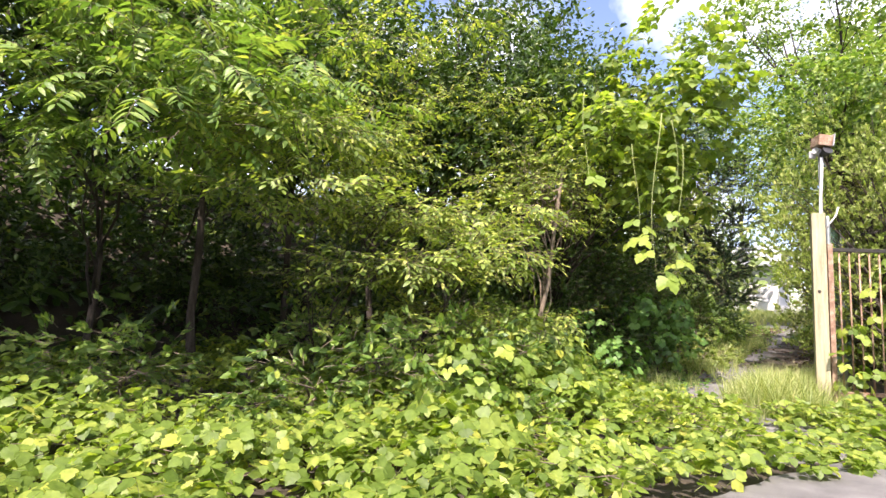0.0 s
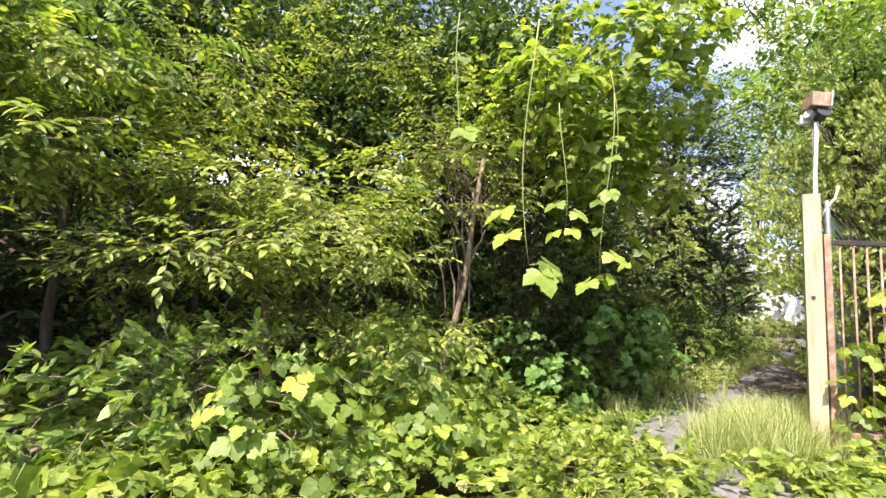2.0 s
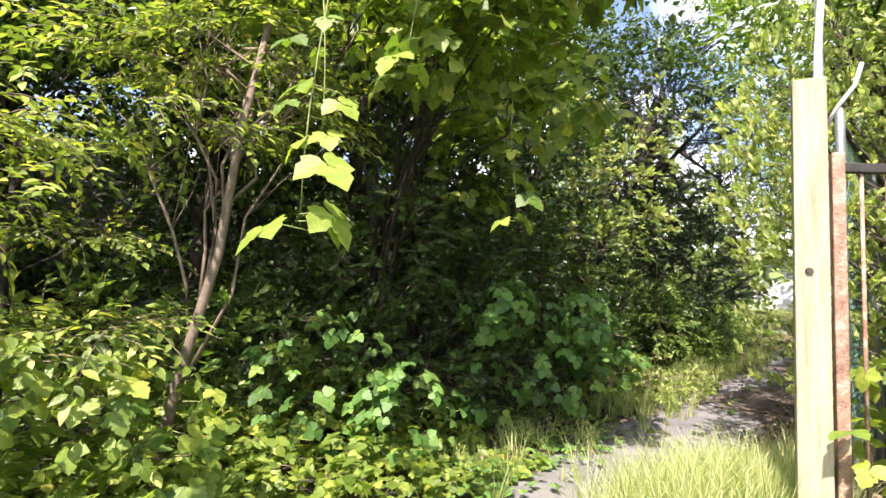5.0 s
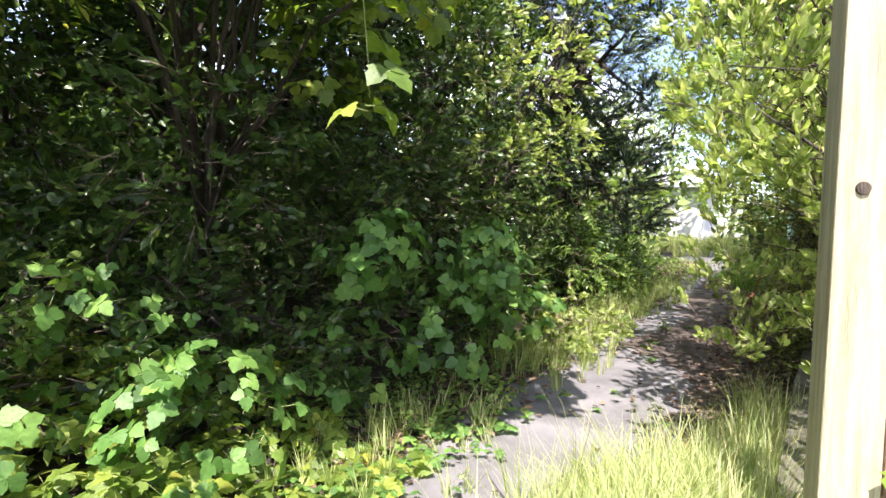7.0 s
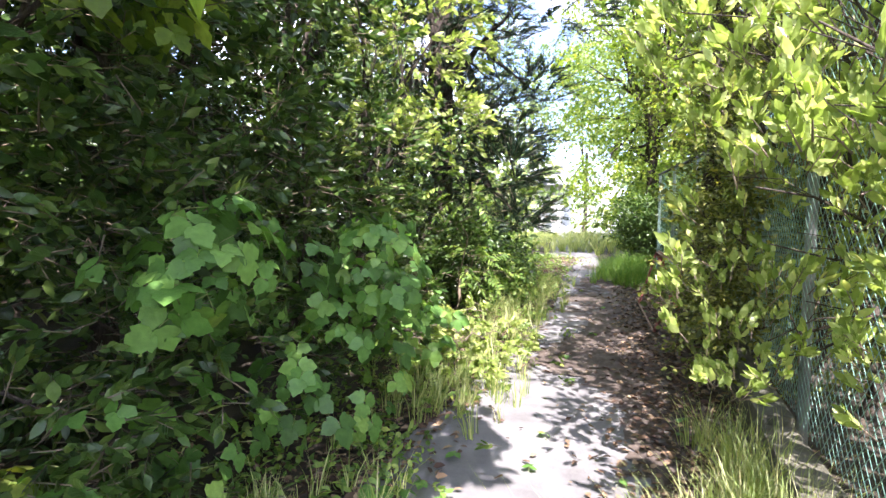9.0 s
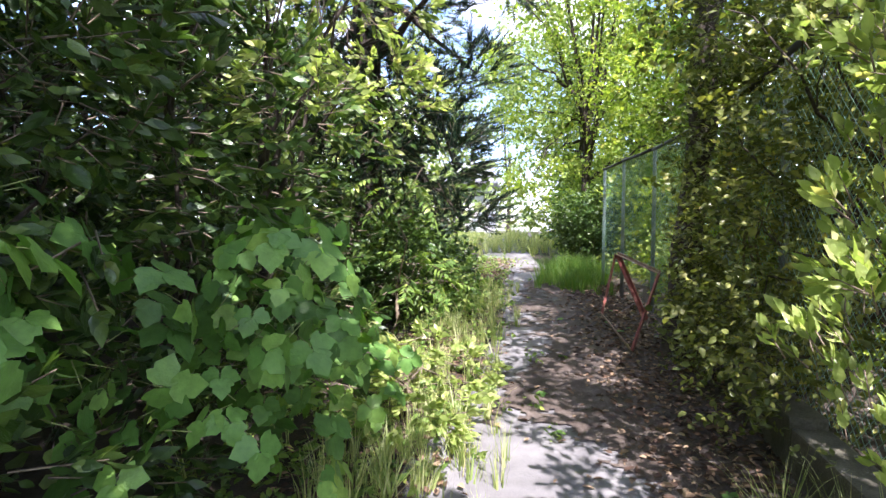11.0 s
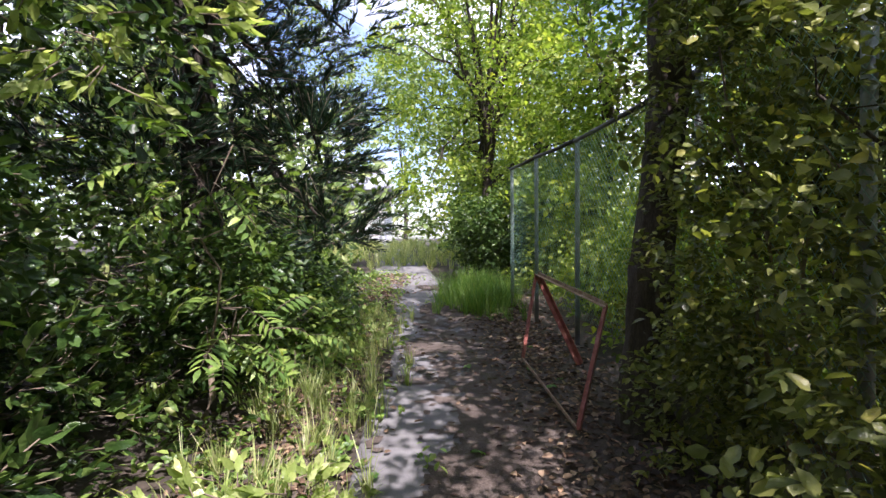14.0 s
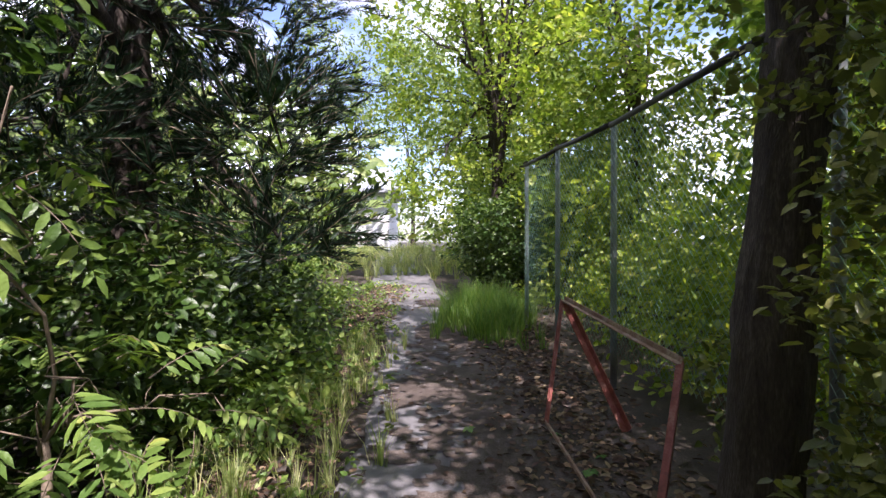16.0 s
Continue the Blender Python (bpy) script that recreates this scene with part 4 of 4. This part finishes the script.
FARTREES = [((-9, 38), 9, 71), ((-.5, 36), 11, 72), ((2, 31), 12, 73), ((-14, 32), 10, 74), ((-4.5, 58), 19, 75), ((-10, 60), 24, 76), ((-14.5, 62), 22, 87), ((5, 45), 12, 77), ((10, 30), 12, 78), ((11, 20), 11, 79), ((12, 10), 10, 80), ((-12, 24), 10, 81), ((2, 60), 13, 82), ((-7.5, 26), 5, 83), ((-15, 14), 10, 84), ((-15, 4), 10, 85), ((-14, -6), 9, 86)]
for (x, y), h, sd in FARTREES:
    rr = random.Random(sd)
    blobs = [((x + rr.uniform(-2.2, 2.2), y + rr.uniform(-2.2, 2.2), ground_z(x, y) + h * rr.uniform(.06, .95)), (rr.uniform(1.4, 2.3), rr.uniform(1.4, 2.3), rr.uniform(.9, 1.5)), 1.0) for _ in range(16)]
    plant("far_tree", "distant light green tree with haze mixed into its leaf colour", "tree", (x, y), .18, blobs, T_BIGFAR, M_FAR, 34, h * .4, "distant trees", seed=sd, size=(1.0, 1.7), keep=1.7, every=3)


# ---------------- vines ----------------
def mat_height(x, y):
    """Height of the leafy mat over the ground."""
    gap = float(way_gap(np.array([x]), np.array([y]))[0])
    h = .12 + .24 * min(1, max(0, gap - .7) / 1.2) + .26 * noise.noise(Vector((x * .9, y * .9, 2)))
    return max(.06, h)


def vine_leaves(n, region, single_n, label, seed, size=(.5, 1.1), extra=None):
    """A mat of climbing-vine leaves: the nearest ones single pieces, the rest one mass."""
    rng = random.Random(seed)
    ob = thing("vine_mat", (0, 0, 0), label, "vine", kind="stuff")
    pts = []
    while len(pts) < n:
        x, y = rng.uniform(region[0], region[1]), rng.uniform(region[2], region[3])
        if not extra(x, y):
            continue
        h = mat_height(x, y) * rng.uniform(.35, 1.25)
        pts.append((x, y, ground_z(x, y) + h))
    P = np.array(pts)
    ang = NP.uniform(0, 6.283, n)
    X = np.stack([np.cos(ang), np.sin(ang), NP.normal(0, .25, n)], 1)
    Z = np.stack([NP.normal(.15, .5, n), NP.normal(-.3, .5, n), np.ones(n)], 1)
    S = NP.uniform(*size, n)
    near = np.argsort(np.hypot(P[:, 0] + 1.9, P[:, 1] - 4.5))[:single_n]
    rest = np.setdiff1d(np.arange(n), near)
    pile = Pile()
    pick = NP.integers(0, len(T_KUD), n)
    for k, t in enumerate(T_KUD):
        s = rest[pick[rest] == k]
        scatter(pile, t, P[s], X[s], Z[s], S[s])
    part_mesh("leaf_mass", pile.mesh("leaf_mass", [M_KUDZU, M_VINE]), ob, kind="stuff")
    for i in near:
        part_mesh("leaf", LEAVES[pick[i]], ob).matrix_basis = facing(P[i], X[i], Z[i], S[i])
    return ob


def facing(p, x, z, s):
    x = Vector(x).normalized()
    y = Vector(z).cross(x).normalized()
    return Matrix.Translation(Vector(p)) @ Matrix((x, y, x.cross(y))).transposed().to_4x4() @ Matrix.Scale(float(s), 4)


LEAVES = [mesh_of("leaf", t[0], t[1], [M_KUDZU_ONE, M_VINE], t[2], True) for t in T_KUD]
SHADE_TINT_LEAVES = [mesh_of("leaf", t[0], t[1], [M_KUDZU_SHADE_ONE, M_VINE], t[2], True) for t in T_KUD]


def left_of_road(x, y):
    edge = np.interp(y, (-8, 0, 3.5, 4.7, 5.3, 6.7, 9.0), (-1.6, -1.5, -1.38, -.9, -.45, .3, .45))
    gap = float(way_gap(np.array([x]), np.array([y]))[0])
    lane = y > 7.6 and -2.4 < x < -.6
    return x < edge + .2 and not lane and (gap > (.06 if y < 7.2 else .32)) and not (y > 8.4 and x > -1.2) and not (x < -4.6 - .25 * max(0, 4 - y) and noise.noise(Vector((x * .6, y * .6, 7))) < .1)


vine_leaves(9500, (-9.5, .6, -1.0, 9.2), 280, "sunlit mat of broad climbing vine leaves over the ground", 5, size=(.4, .9), extra=left_of_road)


def vine_bank(name, label, blobs, per, singles, seed, size=(.9, 1.4), droop=-.5, shade_tint=False):
    """A bank of vine leaves that hang over a bush and face outwards."""
    ob = thing(name, (0, 0, 0), label, "vine")
    one = 0
    pile = Pile()
    for c, r, dens in blobs:
        pts, d = in_blob(c, r, int(per * dens), .8)
        ok = (way_gap(pts[:, 0], pts[:, 1]) > .6) & (pts[:, 2] > .05)
        pts, d = pts[ok], d[ok]
        x = np.stack([d[:, 0] * .6, d[:, 1] * .6, np.full(len(d), droop)], 1) + NP.normal(0, .3, d.shape)
        z = d + np.array([.25, -.25, .7]) + NP.normal(0, .25, d.shape)
        for i in range(len(pts)):
            s = NP.uniform(*size)
            if one < singles:
                part_mesh("leaf", (SHADE_TINT_LEAVES if shade_tint else LEAVES)[i % len(LEAVES)], ob).matrix_basis = facing(pts[i], x[i], z[i], s)
                one += 1
            else:
                scatter(pile, T_KUD[i % len(T_KUD)], pts[i:i + 1], x[i:i + 1], z[i:i + 1], [s])
    if pile.n:
        part_mesh("leaf_mass", pile.mesh("leaf_mass", [M_KUDZU_SHADE_MASS if shade_tint else M_KUDZU, M_VINE]), ob, kind="stuff")
    return ob


vine_bank("vine_bank", "bank of broad vine leaves climbing a bush by the lane", [((-3.1, 10.7, .55), (.4, .8, .45), 1.0), ((-3.2, 11.4, 1.0), (.4, .6, .45), 1.0), ((-3.5, 10.2, 1.2), (.5, .7, .4), 1.0), ((-3.3, 9.4, .5), (.4, .6, .35), .7), ((-3.1, 12.1, .6), (.35, .5, .35), .6), ((-3.2, 9.6, 1.3), (.3, .5, .3), .8), ((-2.95, 10.9, 1.25), (.3, .4, .35), .8)], 52, 240, 15, shade_tint=True, size=(.65, 1.15))
vine_bank("vine_bank", "heap of bright vine leaves over a low shrub", [((-3.2, 6.2, .55), (.6, .6, .5), 1.0), ((-2.9, 4.1, .55), (.6, .7, .5), 1.3), ((-2.6, 5.2, .45), (.5, .5, .35), .8), ((-2.3, 3.0, .4), (.45, .5, .3), .7), ((-3.15, 5.5, .75), (.5, .5, .5), .9)], 80, 240, 16, size=(.55, 1.0))
vine_bank("vine_bank", "heap of green vine leaves at the thicket corner by the lane", [((-3.5, 7.7, .7), (.6, .6, .55), 1.0), ((-3.9, 8.6, .6), (.5, .5, .5), .8), ((-3.1, 8.2, .5), (.45, .5, .4), 1.0)], 80, 160, 18, shade_tint=True, size=(.5, .85))


def hanging_vine(top, length, clusters, seed, sway=(.05, .03)):
    rng = random.Random(seed)
    ob = thing("hanging_vine", (0, 0, 0), "slender vine hanging down with pale green lobed leaves", "vine", "hanging vines")
    pts = []
    for i in range(9):
        s = i / 8
        pts.append(Vector(top) + Vector((sway[0] * math.sin(4 * s + seed), sway[1] * math.sin(3 * s + 2 * seed), -length * s)))
    part_mesh("stem", Pile().add(*tube(pts, [.005 - .003 * i / 8 for i in range(9)], 5)).mesh("stem", [M_VINE], True), ob)
    for i in range(clusters):
        s = 1 - .8 * (i / max(1, clusters)) ** 1.9
        p = pts[0].lerp(pts[8], s) if i > 5 else pts[min(8, int(s * 8 + .5))]
        a = rng.uniform(0, 6.28)
        x = Vector((math.cos(a), math.sin(a), -.7))
        z = Vector((.4 * math.cos(a) + .2, .4 * math.sin(a) - .4, .8))
        big = rng.uniform(.85, 1.15) if i < 4 else rng.uniform(.6, .95)
        part_mesh("leaf", LEAVES[i % len(LEAVES)], ob).matrix_basis = facing(p + Vector((math.cos(a), math.sin(a), rng.uniform(-.5, .3))) * .1, x, z, big)
    return ob


hanging_vine((-1.68, 6.3, 3.2), 1.55, 8, 1)
hanging_vine((-1.42, 4.68, 3.0), 1.4, 5, 2)
hanging_vine((-2.3, 8.4, 3.2), 1.2, 6, 3)
hanging_vine((-2.2, 4.95, 3.5), 1.1, 6, 4)
hanging_vine((-2.3, 6.7, 3.4), 1.3, 6, 5)
hanging_vine((-1.9, 6.9, 3.7), 1.2, 6, 6)

# ---------------- grass, weeds, fallen leaves ----------------
def scatter_low(name, label, category, templates, mats, n, where, seed, size=(.7, 1.3), lift=0.0, lie=False):
    rng = random.Random(seed)
    P = []
    while len(P) < n:
        x, y = where(rng)
        P.append((x, y, ground_z(x, y) + lift))
    P = np.array(P)
    a = NP.uniform(0, 6.283, n)
    X = np.stack([np.cos(a), np.sin(a), NP.normal(0, .12 if lie else .03, n)], 1)
    Z = np.stack([NP.normal(0, .2, n), NP.normal(0, .2, n), np.ones(n)], 1)
    S = NP.uniform(*size, n)
    pile, pick = Pile(), NP.integers(0, len(templates), n)
    for k, t in enumerate(templates):
        s = pick == k
        scatter(pile, t, P[s], X[s], Z[s], S[s])
    return tagged(new(name, pile.mesh(name, mats)), label, category, kind="stuff")


def gauss(cx, cy, sx, sy):
    return lambda r: (r.gauss(cx, sx), r.gauss(cy, sy))


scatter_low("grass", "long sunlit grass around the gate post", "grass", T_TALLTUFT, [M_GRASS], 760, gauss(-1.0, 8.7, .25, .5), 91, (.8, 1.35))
scatter_low("grass", "tall fresh grass clump at the fence end", "grass", T_TALLTUFT, [M_FRESH], 420, lambda r: (r.gauss(-1.15, .3), r.gauss(20.3, .55)), 92, (.8, 1.3))
scatter_low("grass", "thin grass along the lane edge", "grass", T_TUFT, [M_GRASS], 300, lambda r: (r.gauss(-2.85, .3), r.choice((9.4, 11.8, 12.6, 13.6, 14.8, 16.5, 18.5)) + r.gauss(0, .45)), 93)
scatter_low("low_weeds", "small leafy weeds along the lane edge", "weeds", T_WHORL, [M_PINNATE, M_TWIG], 380, lambda r: (r.gauss(-2.95, .3), r.uniform(8.5, 20)), 94, (.5, .9), .06)
scatter_low("leaf_litter", "brown fallen leaves scattered over the lane", "fallen leaves", T_DEAD, [M_LITTER], 15000, lambda r: (r.choice((r.uniform(-3.4, -2.6), r.gauss(-.95, .4), r.gauss(-.9, .35), r.gauss(-.8, .25), r.gauss(-.8, .3), r.gauss(-2.95, .3), r.gauss(-3.0, .25))), r.uniform(8.8, 24)), 95, (.35, 1.0), .034, True)
scatter_low("leaf_litter", "brown fallen leaves under the thicket", "fallen leaves", T_DEAD, [M_LITTER], 2200, lambda r: (r.uniform(-6.5, -2.7), r.uniform(2, 11)), 96, (.6, 1.2), .03, True)
scatter_low("low_weeds", "rough green weeds over the open ground", "weeds", T_BIGFAR, [M_FAR], 1500, lambda r: r.choice(((r.uniform(1, 14), r.uniform(7, 40)), (r.uniform(-14, -5), r.uniform(19, 46)), (r.uniform(-16, -5), r.uniform(-6, 19)))), 97, (.5, 1.0), .12)
vine_bank("gate_vine", "bright vine leaves climbing over the gate", [((-.2, 8.75, .7), (.35, .3, .6), 1.0), ((.35, 9.15, 1.6), (.5, .4, .5), 1.0), ((.8, 9.3, .8), (.6, .4, .7), 1.0)], 45, 120, 17, size=(.6, 1.0))
scatter_low("low_weeds", "small green weeds on the shaded verge", "weeds", T_MID, [M_PINNATE], 500, lambda r: (r.gauss(-3.4, .5), r.uniform(9, 24)), 98, (.4, .8), .08)
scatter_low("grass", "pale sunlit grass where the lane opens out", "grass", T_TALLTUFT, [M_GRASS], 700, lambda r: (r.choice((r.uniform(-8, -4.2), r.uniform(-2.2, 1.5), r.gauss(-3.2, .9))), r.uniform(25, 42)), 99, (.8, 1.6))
# Dark leaves laid over the added bank so the hollow stays dark.
scatter_low("undergrowth", "dark leafy cover over the added sky-blocking bank", "undergrowth", T_BIGFAR, [M_DARKLEAF], 1500, lambda r: (r.uniform(-17, -9), r.uniform(-7, 20)), 100, (.7, 1.5), .25)
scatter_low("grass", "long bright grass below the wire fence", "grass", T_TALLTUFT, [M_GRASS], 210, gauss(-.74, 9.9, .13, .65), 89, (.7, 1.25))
scatter_low("low_weeds", "young green weeds sprouting through the leaf mould", "weeds", T_KUD, [M_KUDZU_SHADE_MASS, M_VINE], 24, lambda r: (r.uniform(-2.6, -.8), r.uniform(9.5, 19)), 88, (.35, .6), .05)
scatter_low("low_weeds", "small creeping vine leaves over the lane's ragged edge", "weeds", T_KUD, [M_KUDZU_SHADE_MASS, M_VINE], 200, lambda r: (r.gauss(-2.5, .2) + .35 * max(0, 8.6 - (y := r.uniform(7.0, 10.4))), y), 87, (.3, .6), .07)


def among_vines(r):
    while True:
        x, y = r.uniform(-6.5, -.3), r.uniform(.5, 7.4)
        if left_of_road(x, y) and noise.noise(Vector((x * .8, y * .8, 12))) > -.1:
            return x, y


scatter_low("low_weeds", "fine-leaved green weeds growing up through the vine mat", "weeds", T_WHORL, [M_BRIGHT, M_TWIG], 1100, among_vines, 86, (.7, 1.3), .26)
